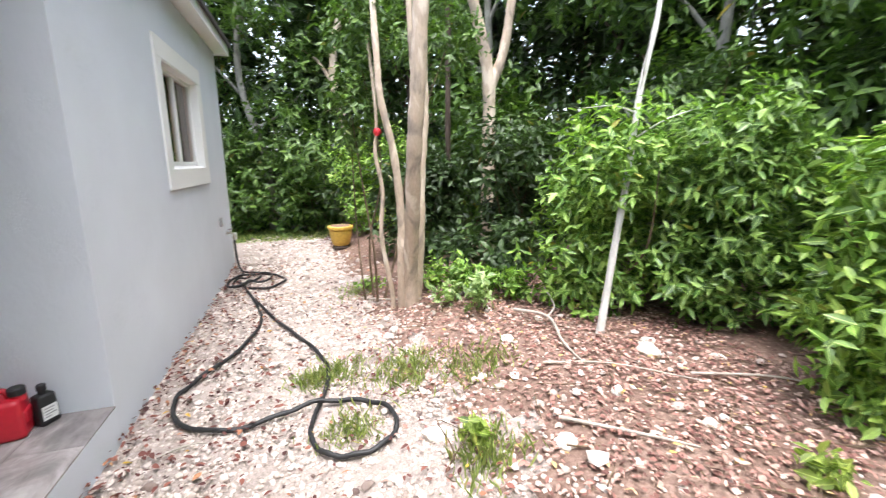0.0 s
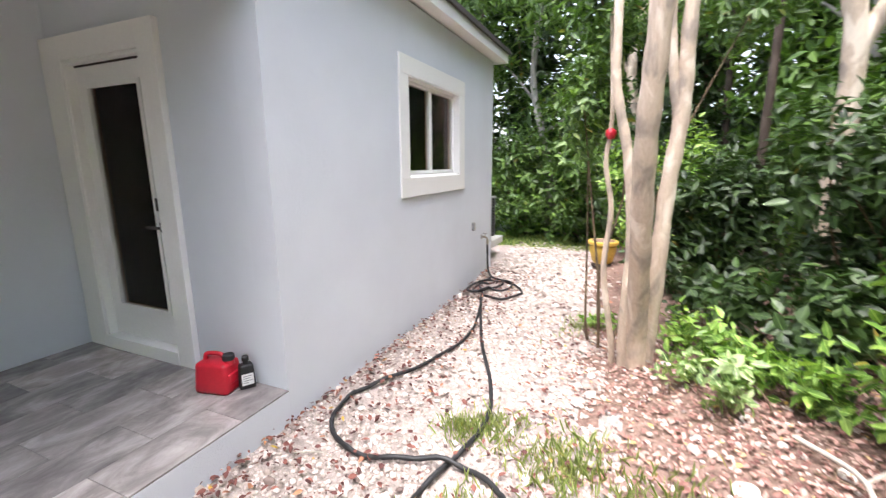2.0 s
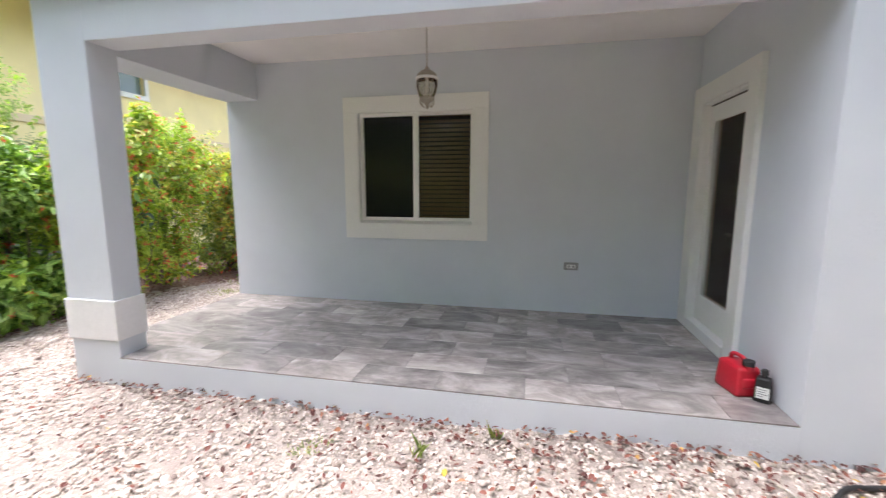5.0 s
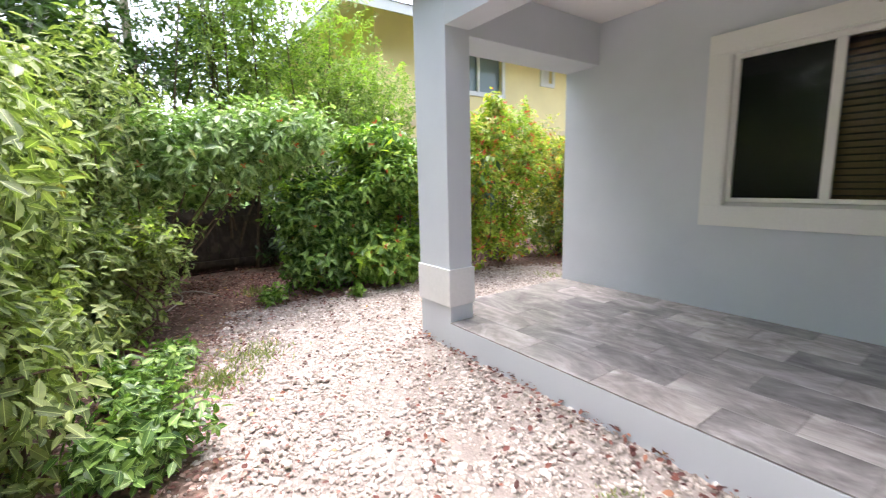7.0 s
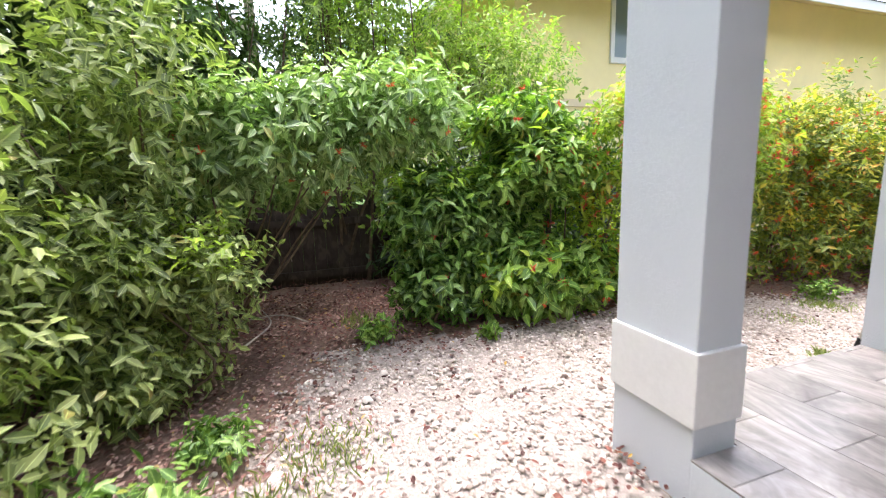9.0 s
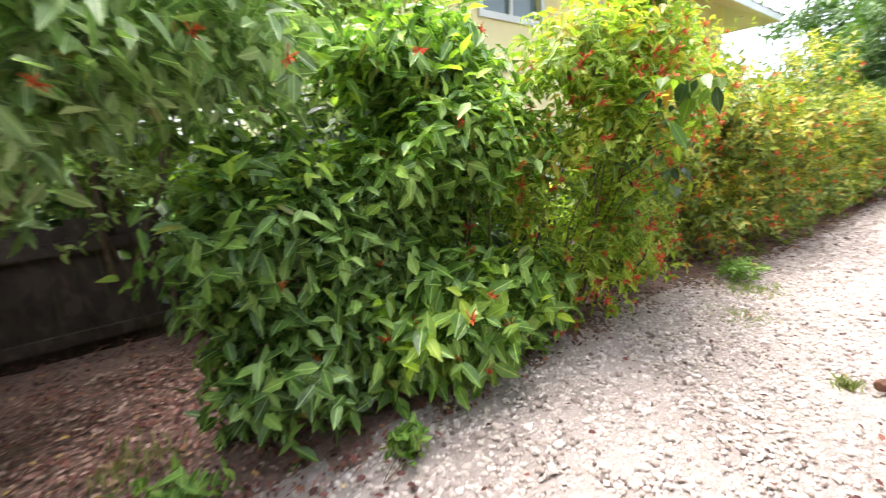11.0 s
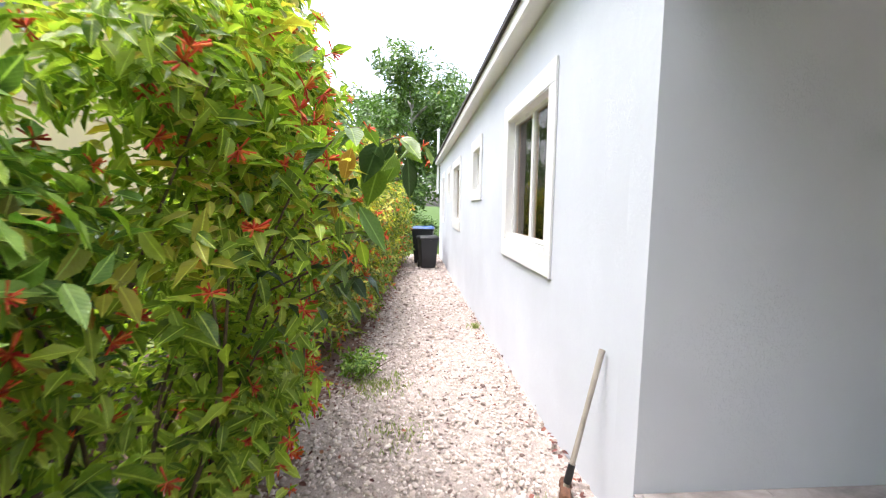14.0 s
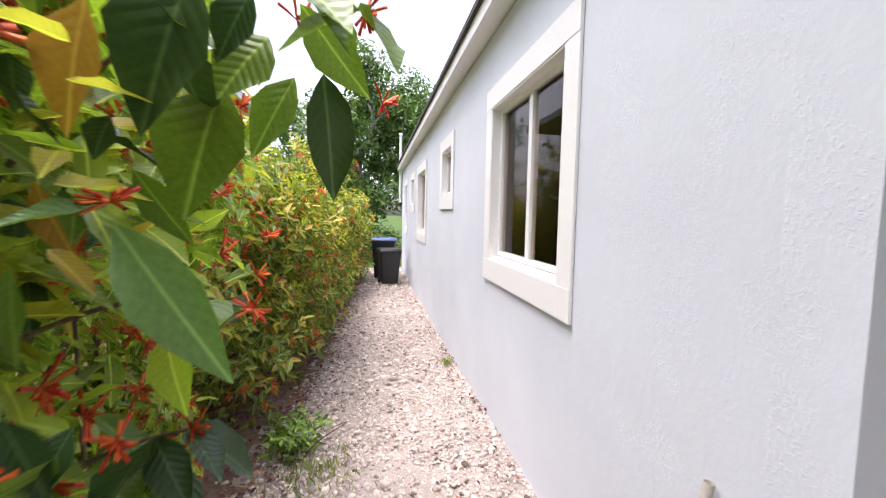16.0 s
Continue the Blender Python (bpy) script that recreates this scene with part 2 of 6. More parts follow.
LEAF_LANCE = leaf_material("lanceolate shrub leaf", (0.03, 0.08, 0.018), (0.13, 0.27, 0.045), (0.38, 0.55, 0.12), odd_share=0.01, glow=0.25, rough=0.27)
# Darker firebush copy for the near branch, its shade put into the greens.
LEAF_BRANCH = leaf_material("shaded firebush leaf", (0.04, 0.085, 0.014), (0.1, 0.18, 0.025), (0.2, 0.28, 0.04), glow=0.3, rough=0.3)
# Near-black copy: the look of a backlit leaf is put into the colour.
LEAF_BACKLIT = leaf_material("firebush leaf darkened as backlit", (0.015, 0.035, 0.01), (0.03, 0.065, 0.018), (0.055, 0.11, 0.028), glow=0.12)
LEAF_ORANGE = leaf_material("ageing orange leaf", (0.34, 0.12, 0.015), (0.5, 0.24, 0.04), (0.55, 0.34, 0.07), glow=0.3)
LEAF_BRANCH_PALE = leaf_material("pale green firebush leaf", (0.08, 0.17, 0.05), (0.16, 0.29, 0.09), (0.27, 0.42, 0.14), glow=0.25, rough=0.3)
PETAL = pieces_material("red-orange tube flower", [(0.0, (0.6, 0.03, 0.03)), (0.5, (0.75, 0.1, 0.03)), (1.0, (0.85, 0.27, 0.05))], 0.5)
STONES = pieces_material("white limestone gravel", [(0.0, (0.13, 0.09, 0.08)), (0.05, (0.29, 0.23, 0.2)), (0.2, (0.43, 0.36, 0.315)), (0.6, (0.535, 0.46, 0.41)), (1.0, (0.67, 0.6, 0.55))])
LITTER = pieces_material("fallen dry leaf", [(0.0, (0.1, 0.042, 0.035)), (0.25, (0.24, 0.115, 0.092)), (0.6, (0.38, 0.22, 0.18)), (0.95, (0.52, 0.37, 0.31)), (1.0, (0.52, 0.34, 0.09))], 0.75)
LITTER_DARK = pieces_material("fallen maroon leaf", [(0.0, (0.05, 0.02, 0.018)), (0.5, (0.14, 0.05, 0.04)), (0.88, (0.22, 0.085, 0.06)), (0.98, (0.36, 0.17, 0.09)), (1.0, (0.5, 0.34, 0.05))], 0.7)
GRAVEL_BED = ground_material("fine gravel bed", [(0.2, 0.155, 0.135), (0.41, 0.345, 0.31), (0.55, 0.48, 0.44)], 90)
SOIL = ground_material("reddish leaf mould", [(0.085, 0.05, 0.038), (0.2, 0.125, 0.098), (0.37, 0.265, 0.215)], 30)
LAWN = ground_material("short grass ground", [(0.03, 0.06, 0.012), (0.06, 0.11, 0.02), (0.1, 0.16, 0.035)], 35)
GRASS = leaf_material("grass blade", (0.14, 0.2, 0.04), (0.24, 0.32, 0.08), (0.42, 0.45, 0.16), odd_share=0.08, glow=0.3)


# ---- building blocks ----
def finish(name, me, mat, parent=None, label=""):
    me.materials.append(mat)
    ob = new(name, me)
    if parent is not None:
        ob.parent = parent
    if label:
        tagged(ob, label)
    return ob


def part(name, bm, mat, parent=None, label="", bevel=0.0, smooth=False):
    """One mesh object from a bmesh, under a thing or a part."""
    if bevel:
        bmesh.ops.bevel(bm, geom=bm.edges[:], offset=bevel, segments=2, profile=0.6, affect="EDGES")
    bmesh.ops.recalc_face_normals(bm, faces=bm.faces[:])
    me = bpy.data.meshes.new(name)
    bm.to_mesh(me)
    bm.free()
    if smooth:
        me.shade_smooth()
    return finish(name, me, mat, parent, label)


def thing(name, label, category, m=None, group="", kind=""):
    ob = new(name)
    if m is not None:
        ob.matrix_world = m
    return tagged(ob, label, category, group, kind)


def box(bm, x0, x1, y0, y1, z0, z1):
    m = Matrix.LocRotScale(((x0 + x1) / 2, (y0 + y1) / 2, (z0 + z1) / 2), None, (x1 - x0, y1 - y0, z1 - z0))
    bmesh.ops.create_cube(bm, size=1, matrix=m)
    return bm


def block(x0, x1, y0, y1, z0, z1):
    return box(bmesh.new(), x0, x1, y0, y1, z0, z1)


def lathe(profile, sides=20):
    """A turned body from (radius, height) pairs."""
    bm = bmesh.new()
    rings = []
    for r, z in profile:
        rings.append([bm.verts.new((r * math.cos(a), r * math.sin(a), z)) for a in (2 * math.pi * i / sides for i in range(sides))])
    for low, high in zip(rings, rings[1:]):
        for i in range(sides):
            bm.faces.new((low[i], low[(i + 1) % sides], high[(i + 1) % sides], high[i]))
    bm.faces.new(rings[0][::-1])
    bm.faces.new(rings[-1])
    return bm


def mesh_np(name, verts, faces, uv=None):
    """A mesh from arrays: verts (n, 3), faces (m, k) and, for each corner, uv."""
    me = bpy.data.meshes.new(name)
    faces = np.ascontiguousarray(faces, dtype=np.int32)
    k = faces.shape[1]
    me.vertices.add(len(verts))
    me.vertices.foreach_set("co", np.ascontiguousarray(verts, dtype=np.float32).ravel())
    me.loops.add(faces.size)
    me.loops.foreach_set("vertex_index", faces.ravel())
    me.polygons.add(len(faces))
    me.polygons.foreach_set("loop_start", np.arange(0, faces.size, k, dtype=np.int32))
    me.polygons.foreach_set("loop_total", np.full(len(faces), k, dtype=np.int32))
    if uv is not None:
        layer = me.uv_layers.new(name="UVMap")
        layer.data.foreach_set("uv", np.ascontiguousarray(uv, dtype=np.float32).ravel())
    me.update(calc_edges=True)
    return me


def tube_arrays(points, radii, sides=7):
    p = np.array(points, dtype=float)
    r = np.broadcast_to(np.array(radii, dtype=float), (len(p),))
    tan = np.gradient(p, axis=0)
    tan /= np.linalg.norm(tan, axis=1)[:, None] + 1e-9
    side = np.cross(tan[0], (1.0, 0, 0) if abs(tan[0][2]) > 0.8 else (0, 0, 1.0))
    u = np.empty_like(p)
    for i, d in enumerate(tan):
        side = side - d * np.dot(side, d)
        side = side / (np.linalg.norm(side) + 1e-9)
        u[i] = side
    w = np.cross(tan, u)
    a = np.linspace(0, 2 * np.pi, sides, endpoint=False)
    v = p[:, None] + r[:, None, None] * (np.cos(a)[None, :, None] * u[:, None] + np.sin(a)[None, :, None] * w[:, None])
    n = len(p)
    i, j = np.meshgrid(np.arange(n - 1), np.arange(sides), indexing="ij")
    j2 = (j + 1) % sides
    f = np.stack([i * sides + j, i * sides + j2, (i + 1) * sides + j2, (i + 1) * sides + j], -1).reshape(-1, 4)
    return v.reshape(-1, 3), f


def tubes(name, paths, mat, parent=None, label="", sides=7):
    """One mesh of several tapered tubes: paths of (points, radii)."""
    vs, fs, base = [], [], 0
    for pts, rad in paths:
        v, f = tube_arrays(pts, rad, sides)
        vs.append(v)
        fs.append(f + base)
        base += len(v)
    me = mesh_np(name, np.concatenate(vs), np.concatenate(fs))
    me.shade_smooth()
    return finish(name, me, mat, parent, label)


def curve_through(points, steps=8):
    """A smooth line through the points (Catmull-Rom)."""
    p = [np.array(q, dtype=float) for q in points]
    p = [2 * p[0] - p[1]] + p + [2 * p[-1] - p[-2]]
    out = []
    for a, b, c, d in zip(p, p[1:], p[2:], p[3:]):
        for i in range(steps):
            t = i / steps
            out.append(0.5 * (2 * b + (c - a) * t + (2 * a - 5 * b + 4 * c - d) * t * t + (3 * b - a - 3 * c + d) * t ** 3))
    out.append(p[-2])
    return np.array(out)


def smooth(a, b, x):
    t = np.clip((np.asarray(x, dtype=float) - a) / (b - a), 0, 1)
    return t * t * (3 - 2 * t)


def ground_z(x, y):
    """The height of the ground: level by the porch, a mound to the east, falling along the side passage."""
    x, y = np.asarray(x, dtype=float), np.asarray(y, dtype=float)
    mound = 0.27 * smooth(0.1, 1.7, x) * smooth(-2.5, 1.0, y)
    fall = -0.34 * (1 - np.exp(np.minimum(0, x + 2.6) / 5.0))
    bank = 0.10 * smooth(-4.3, -5.2, y)
    north = 0.1 * smooth(4.5, 8.5, y)
    lumps = 0.02 * np.sin(2.1 * x + 0.7 * y) * np.cos(1.7 * y - 0.5 * x)
    return mound + fall + bank + north + lumps


def hedge_foot(x):
    """Where the south hedge meets the gravel."""
    return np.interp(x, [-15, -13, -6.5, -4.2, -2.2, -0.5, 0.6, 1.6], [-4.2, -4.25, -4.5, -4.72, -4.7, -4.62, -4.8, -5.2])


def gravel_edge(y):
    """The east edge of the gravel."""
    return np.interp(y, [-6, -5, -4, -3, -1.8, 0, 2, 3.5, 5, 7, 9], [0.0, 0.25, 0.6, 0.9, 0.95, 1.1, 0.95, 0.75, 0.6, 0.5, 0.2])


def in_house(x, y, grow=0.0):
    main = (x < -1.0 + grow) & (y > -2.88 - grow) & (y < 6.75 + grow) & (x > -17.2)
    return main


# ---- foliage ----
LOW = (np.array([(0, 0, 0), (0.27, -0.45, 0.05), (0.62, -0.43, 0.0), (1, 0, -0.16), (0.62, 0.43, 0.0), (0.27, 0.45, 0.05)]),
       np.array([(0, 3, 2), (0, 2, 1), (0, 4, 3), (0, 5, 4)]))


def fine_leaf():
    rows = [(0.1, 0.2), (0.25, 0.42), (0.45, 0.5), (0.65, 0.4), (0.84, 0.19)]
    v = [(0, 0, 0)]
    for u, w in rows:
        sag = -0.24 * u * u
        wave = 0.035 * math.sin(11 * u)
        v += [(u, -w, sag + 0.16 * w + wave), (u, 0.02 * math.sin(5 * u), sag - 0.03), (u, w, sag + 0.12 * w - wave)]
    v.append((1, 0, -0.24))
    f = [(0, 2, 1), (0, 3, 2)]
    for i in range(len(rows) - 1):
        a, b = 1 + 3 * i, 4 + 3 * i
        f += [(a, a + 1, b + 1), (a, b + 1, b), (a + 1, a + 2, b + 2), (a + 1, b + 2, b + 1)]
    a, t = 1 + 3 * (len(rows) - 1), 1 + 3 * len(rows)
    f += [(a, a + 1, t), (a + 1, a + 2, t)]
    return np.array(v, dtype=float), np.array(f)


FINE = fine_leaf()


def unit(v):
    return v / (np.linalg.norm(v, axis=-1, keepdims=True) + 1e-9)


def leaf_mesh(name, P, D, N, L, W, shape=LOW):
    """Leaves as folded blades: bases P, directions D, facings N, lengths L, widths W."""
    tv, tf = shape
    S = np.cross(D, N)
    v = (P[:, None] + D[:, None] * (tv[None, :, 0:1] * L[:, None, None]) + S[:, None] * (tv[None, :, 1:2] * W[:, None, None])
         + N[:, None] * (tv[None, :, 2:3] * L[:, None, None]))
    n = len(P)
    f = (tf[None] + (np.arange(n) * len(tv))[:, None, None]).reshape(-1, 3)
    uv = np.tile(tv[tf][:, :, :2].reshape(-1, 2), (n, 1))
    me = mesh_np(name, v.reshape(-1, 3), f, uv)
    if shape is FINE:
        me.shade_smooth()
    return me


def sprigs(rng, blobs, count, per, size, width=0.42, droop=0.25, shell=0.22, lift=0.35, step=0.35):
    """Leaves in whorls on twigs near the skins of the blobs: (centre, radii, weight)."""
    w = np.array([b[2] for b in blobs], dtype=float)
    pick = rng.choice(len(blobs), count, p=w / w.sum())
    c = np.array([b[0] for b in blobs], dtype=float)[pick]
    r = np.array([b[1] for b in blobs], dtype=float)[pick]
    d = unit(rng.normal(size=(count, 3)))
    lump = 1 + 0.16 * np.sin(5 * d[:, 0] + pick) * np.cos(4 * d[:, 2] - 1.3 * pick) + 0.1 * np.sin(9 * d[:, 1] + 2 * pick)
    rho = np.clip(1 - np.abs(rng.normal(0, shell, count)), 0.1, 1) * lump
    tip = c + d * r * rho[:, None]
    axis = unit(unit(d / r) * 0.8 + np.array([0, 0, lift]) + rng.normal(0, 0.35, (count, 3)))
    ref = unit(np.cross(axis, unit(rng.normal(size=(count, 3)))))
    ref2 = np.cross(axis, ref)
    k = np.arange(per)
    phi = 2.4 * k[None] + rng.uniform(0, 6.28, (count, 1))
    tilt = np.radians(rng.uniform(35, 85, (count, per)))
    L = size * rng.uniform(0.6, 1.25, (count, per))
    D = axis[:, None] * np.cos(tilt)[..., None] + (ref[:, None] * np.cos(phi)[..., None] + ref2[:, None] * np.sin(phi)[..., None]) * np.sin(tilt)[..., None]
    D = unit(D - np.array([0, 0, droop]))
    N = unit(axis[:, None] + np.array([0, 0, 0.7]) + 0.25 * rng.normal(size=D.shape))
    N = unit(N - D * np.sum(N * D, -1, keepdims=True))
    P = tip[:, None] - axis[:, None] * (k[None, :, None] * step * size)
    flat = lambda a: a.reshape(-1, 3)
    return flat(P), flat(D), flat(N), L.ravel(), (L * width).ravel(), tip, axis


# The walked strip that stays clear of foliage.
CLEAR = np.array([(0.1, -0.5), (0.4, 0.1), (0.9, 0.6), (1.4, 1.0), (1.68, 0.85), (1.3, 0.45), (0.8, 0.0), (0.6, -0.6), (0.35, -1.6), (0.1, -2.5), (-0.4, -3.4), (-0.9, -3.8), (-1.6, -3.97), (-2.4, -3.86), (-3.2, -3.7)])


def clear_of_walk(P, reach):
    a, b = CLEAR[:-1], CLEAR[1:]
    ab = b - a
    t = np.clip(((P[:, None, :2] - a) * ab).sum(-1) / (ab * ab).sum(-1), 0, 1)
    d = np.linalg.norm(P[:, None, :2] - (a + ab * t[..., None]), axis=-1).min(1)
    return d > reach


def foliage(name, rng, blobs, count, per, size, mat, parent, shape=LOW, reach=0.42, label="", upper=None, **kw):
    P, D, N, L, W, tip, axis = sprigs(rng, blobs, count, per, size, **kw)
    keep = (P[:, 2] > ground_z(P[:, 0], P[:, 1]) + 0.01) & clear_of_walk(P + D * L[:, None] * 0.6, reach) & ~in_house(P[:, 0], P[:, 1], 0.12)
    if upper is not None:
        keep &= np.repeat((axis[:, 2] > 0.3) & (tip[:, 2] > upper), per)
    me = leaf_mesh(name, P[keep], D[keep], N[keep], L[keep], W[keep], shape)
    return finish(name, me, mat, parent, label), tip, axis


def stems_to(rng, base, blobs, count, r0=0.02, wob=0.12):
    paths = []
    for _ in range(count):
        c, r, _w = blobs[rng.integers(len(blobs))]
        end = np.array(c) + rng.uniform(-0.6, 0.6, 3) * np.array(r)
        start = np.array([base[0] + rng.normal(0, 0.12), base[1] + rng.normal(0, 0.12), 0])
        start[2] = float(ground_z(start[0], start[1])) - 0.03
        mid = (start + end) / 2 + rng.normal(0, wob, 3)
        pts = curve_through([start, start * 0.6 + mid * 0.4 + rng.normal(0, wob / 2, 3), mid, end], 4)
        paths.append((pts, np.linspace(r0, r0 * 0.25, len(pts))))
    return paths


def flower_data(rng):
    """A head of tubular flowers that points up."""
    vs, fs, base = [], [], 0
    for _ in range(16):
        d = unit(np.array([0, 0, 0.55]) + rng.normal(0, 0.6, 3))
        ln = rng.uniform(0.014, 0.038)
        v, f = tube_arrays([(0, 0, 0.006), tuple(d * ln * 0.5 + np.array([0, 0, 0.006])), tuple(d * ln + np.array([0, 0, 0.004]))], [0.0012, 0.0024, 0.003], 3)
        vs.append(v)
        fs.append(f + base)
        base += len(v)
    me = mesh_np("flower", np.concatenate(vs), np.concatenate(fs))
    me.materials.append(PETAL)
    return me


FLOWERS = [flower_data(np.random.default_rng(900 + i)) for i in range(5)]


def shrub(name, label, blobs, base, seed, count, per, size, mat, shape=LOW, stems=7, stem_r=0.018, reach=0.42, group="", flowers=0, tops=None, **kw):
    rng = np.random.default_rng(seed)
    ob = thing(name, label, "shrub", Matrix.Translation((base[0], base[1], float(ground_z(base[0], base[1])))), group)
    inv = ob.matrix_world.inverted()
    kids = []
    leaves, tip, axis = foliage("foliage", rng, blobs, count, per, size, mat, ob, shape, reach, **kw)
    kids.append(leaves)
    # Upper sprigs get lighter leaves: sunlight as colour, plus firebush's yellow new leaves.
    for top in tops or ():
        low = float(ground_z(base[0], base[1])) + top[2]
        kids.append(foliage("bright_tips", rng, [(c, tuple(1.05 * q for q in r), w) for c, r, w in blobs], top[1], per, size * 0.9, top[0], ob, shape, reach, "young and sunlit-toned leaves at the tips", low, **kw)[0])
        tagged(kids[-1], "young and sunlit-toned leaves at the tips", kind="stuff")
    for path in stems_to(rng, base, blobs, stems, stem_r):
        kids.append(tubes("stem", [path], TWIG, ob, "", 6))
    if flowers:
        ok = clear_of_walk(tip, reach)
        rank = np.argsort(-axis[ok][:, 1] + rng.normal(0, 0.45, ok.sum()))[:flowers]
        for p, a in zip(tip[ok][rank], axis[ok][rank]):
            k = new("flower", FLOWERS[len(kids) % len(FLOWERS)])
            k.parent = ob
            k.matrix_basis = Matrix.Translation(p) @ Vector(a).to_track_quat("Z", "Y").to_matrix().to_4x4() @ Matrix.Scale(rng.uniform(0.9, 1.7), 4)
            kids.append(k)
    for kid in kids:
        kid.matrix_parent_inverse = inv
    return ob


# ---- ground ----
def build_ground():
    fine_x = np.arange(-18, 8.01, 0.13)
    fine_y = np.arange(-12, 12.01, 0.13)
    xs = np.concatenate([[-900, -300, -120, -60, -40, -28, -22], fine_x, [10, 14, 20, 35, 70, 200, 900]])
    ys = np.concatenate([[-900, -300, -120, -60, -35, -22, -16, -13.5], fine_y, [14, 18, 26, 45, 90, 250, 900]])
    gx, gy = np.meshgrid(xs, ys, indexing="ij")
    rng = np.random.default_rng(1)
    near = (np.abs(gx) < 19) & (np.abs(gy) < 13)
    gz = ground_z(gx, gy) + np.where(near, rng.normal(0, 0.006, gx.shape), 0)
    nx, ny = gx.shape
    i, j = np.meshgrid(np.arange(nx - 1), np.arange(ny - 1), indexing="ij")
    f = np.stack([i * ny + j, (i + 1) * ny + j, (i + 1) * ny + j + 1, i * ny + j + 1], -1).reshape(-1, 4)
    me = mesh_np("ground", np.stack([gx, gy, gz], -1).reshape(-1, 3), f)
    for m in (GRAVEL_BED, SOIL, LAWN):
        me.materials.append(m)
    cx = (gx[:-1, :-1] + gx[1:, 1:]).ravel() / 2
    cy = (gy[:-1, :-1] + gy[1:, 1:]).ravel() / 2
    jit = rng.normal(0, 0.12, cx.shape)
    slot = np.where((cx < gravel_edge(cy) + jit) & (cy > hedge_foot(cx) + jit * 0.5) & (cy < 8.6 + jit) & (cx > -17.5), 0, 1)
    slot = np.where((cy < -7.5) | (cx < -17.5) | ((cy > 8.4) & (cx < 0.5)), 2, slot)
    me.polygons.foreach_set("material_index", slot.astype(np.int32))
    me.shade_smooth()
    return tagged(new("ground", me), "pale gravel yard with leaf mould and grass beyond", "ground", kind="structure")


build_ground()

ICO_V = unit(np.array([(-1, 1.618, 0), (1, 1.618, 0), (-1, -1.618, 0), (1, -1.618, 0), (0, -1, 1.618), (0, 1, 1.618), (0, -1, -1.618), (0, 1, -1.618), (1.618, 0, -1), (1.618, 0, 1), (-1.618, 0, -1), (-1.618, 0, 1)]))
ICO_F = np.array([(0, 11, 5), (0, 5, 1), (0, 1, 7), (0, 7, 10), (0, 10, 11), (1, 5, 9), (5, 11, 4), (11, 10, 2), (10, 7, 6), (7, 1, 8), (3, 9, 4), (3, 4, 2), (3, 2, 6), (3, 6, 8), (3, 8, 9), (4, 9, 5), (2, 4, 11), (6, 2, 10), (8, 6, 7), (9, 8, 1)])
ICO_F = ICO_F[ICO_V[ICO_F].mean(1)[:, 2] > -0.3]


def stones(name, rng, x, y, r, mat, label, sink=0.2, flat=(0.45, 0.8)):
    n = len(x)
    v = ICO_V[None] * (1 + rng.uniform(-0.28, 0.28, (n, 12, 1)))
    v = v * np.stack([rng.uniform(0.75, 1.25, n), rng.uniform(0.65, 1.1, n), rng.uniform(*flat, n)], -1)[:, None]
    a = rng.uniform(0, 6.28, n)
    c, s = np.cos(a)[:, None], np.sin(a)[:, None]
    v = np.stack([v[..., 0] * c - v[..., 1] * s, v[..., 0] * s + v[..., 1] * c, v[..., 2]], -1) * r[:, None, None]
    base = np.stack([x, y, ground_z(x, y) + r * (0.5 - sink + rng.uniform(-0.5, 0.5, n))], -1)
    f = (ICO_F[None] + (np.arange(n) * 12)[:, None, None]).reshape(-1, 3)
    me = mesh_np(name, (v + base[:, None]).reshape(-1, 3), f)
    return tagged(finish(name, me, mat), label, "gravel", kind="stuff")


def scatter(rng, x0, x1, y0, y1, per_m2):
    n = int((x1 - x0) * (y1 - y0) * per_m2)
    return rng.uniform(x0, x1, n), rng.uniform(y0, y1, n)


def build_gravel():
    rng = np.random.default_rng(11)
    xs, ys, rs = [], [], []
    for x0, x1, y0, y1, d, size in ((-1.0, 1.2, -5.6, 2.8, 1500, 0.0115), (-1.0, 1.3, 2.8, 5.0, 800, 0.0145), (-6.5, -1.0, -5.0, -2.88, 1500, 0.0118), (-1.0, 1.3, 5.0, 8.8, 300, 0.022), (-10, -6.5, -5.0, -2.88, 500, 0.017), (-17.0, -10, -5.0, -2.88, 160, 0.028)):
        x, y = scatter(rng, x0, x1, y0, y1, d)
        edge = rng.normal(0, 0.2, x.shape)
        ok = (x < gravel_edge(y) + edge) & (y > hedge_foot(x) + edge * 0.4) & (y < 8.6 + edge) & ~in_house(x, y, -0.01)
        xs.append(x[ok]), ys.append(y[ok])
        rs.append(size * np.exp(rng.normal(0, 0.33, ok.sum())))
    stones("gravel", rng, np.concatenate(xs), np.concatenate(ys), np.concatenate(rs), STONES, "loose white and pinkish limestone gravel")
    # the rougher, thinly stoned ground of the mound
    x, y = scatter(rng, 0.6, 4.0, -0.8, 5.0, 300)
    ok = rng.uniform(size=x.shape) < 0.45 * smooth(3.6, 1.0, x)
    stones("rubble", rng, x[ok], y[ok], 0.014 * np.exp(rng.normal(0, 0.5, ok.sum())), STONES, "scattered pale limestone rubble on leaf mould")


build_gravel()


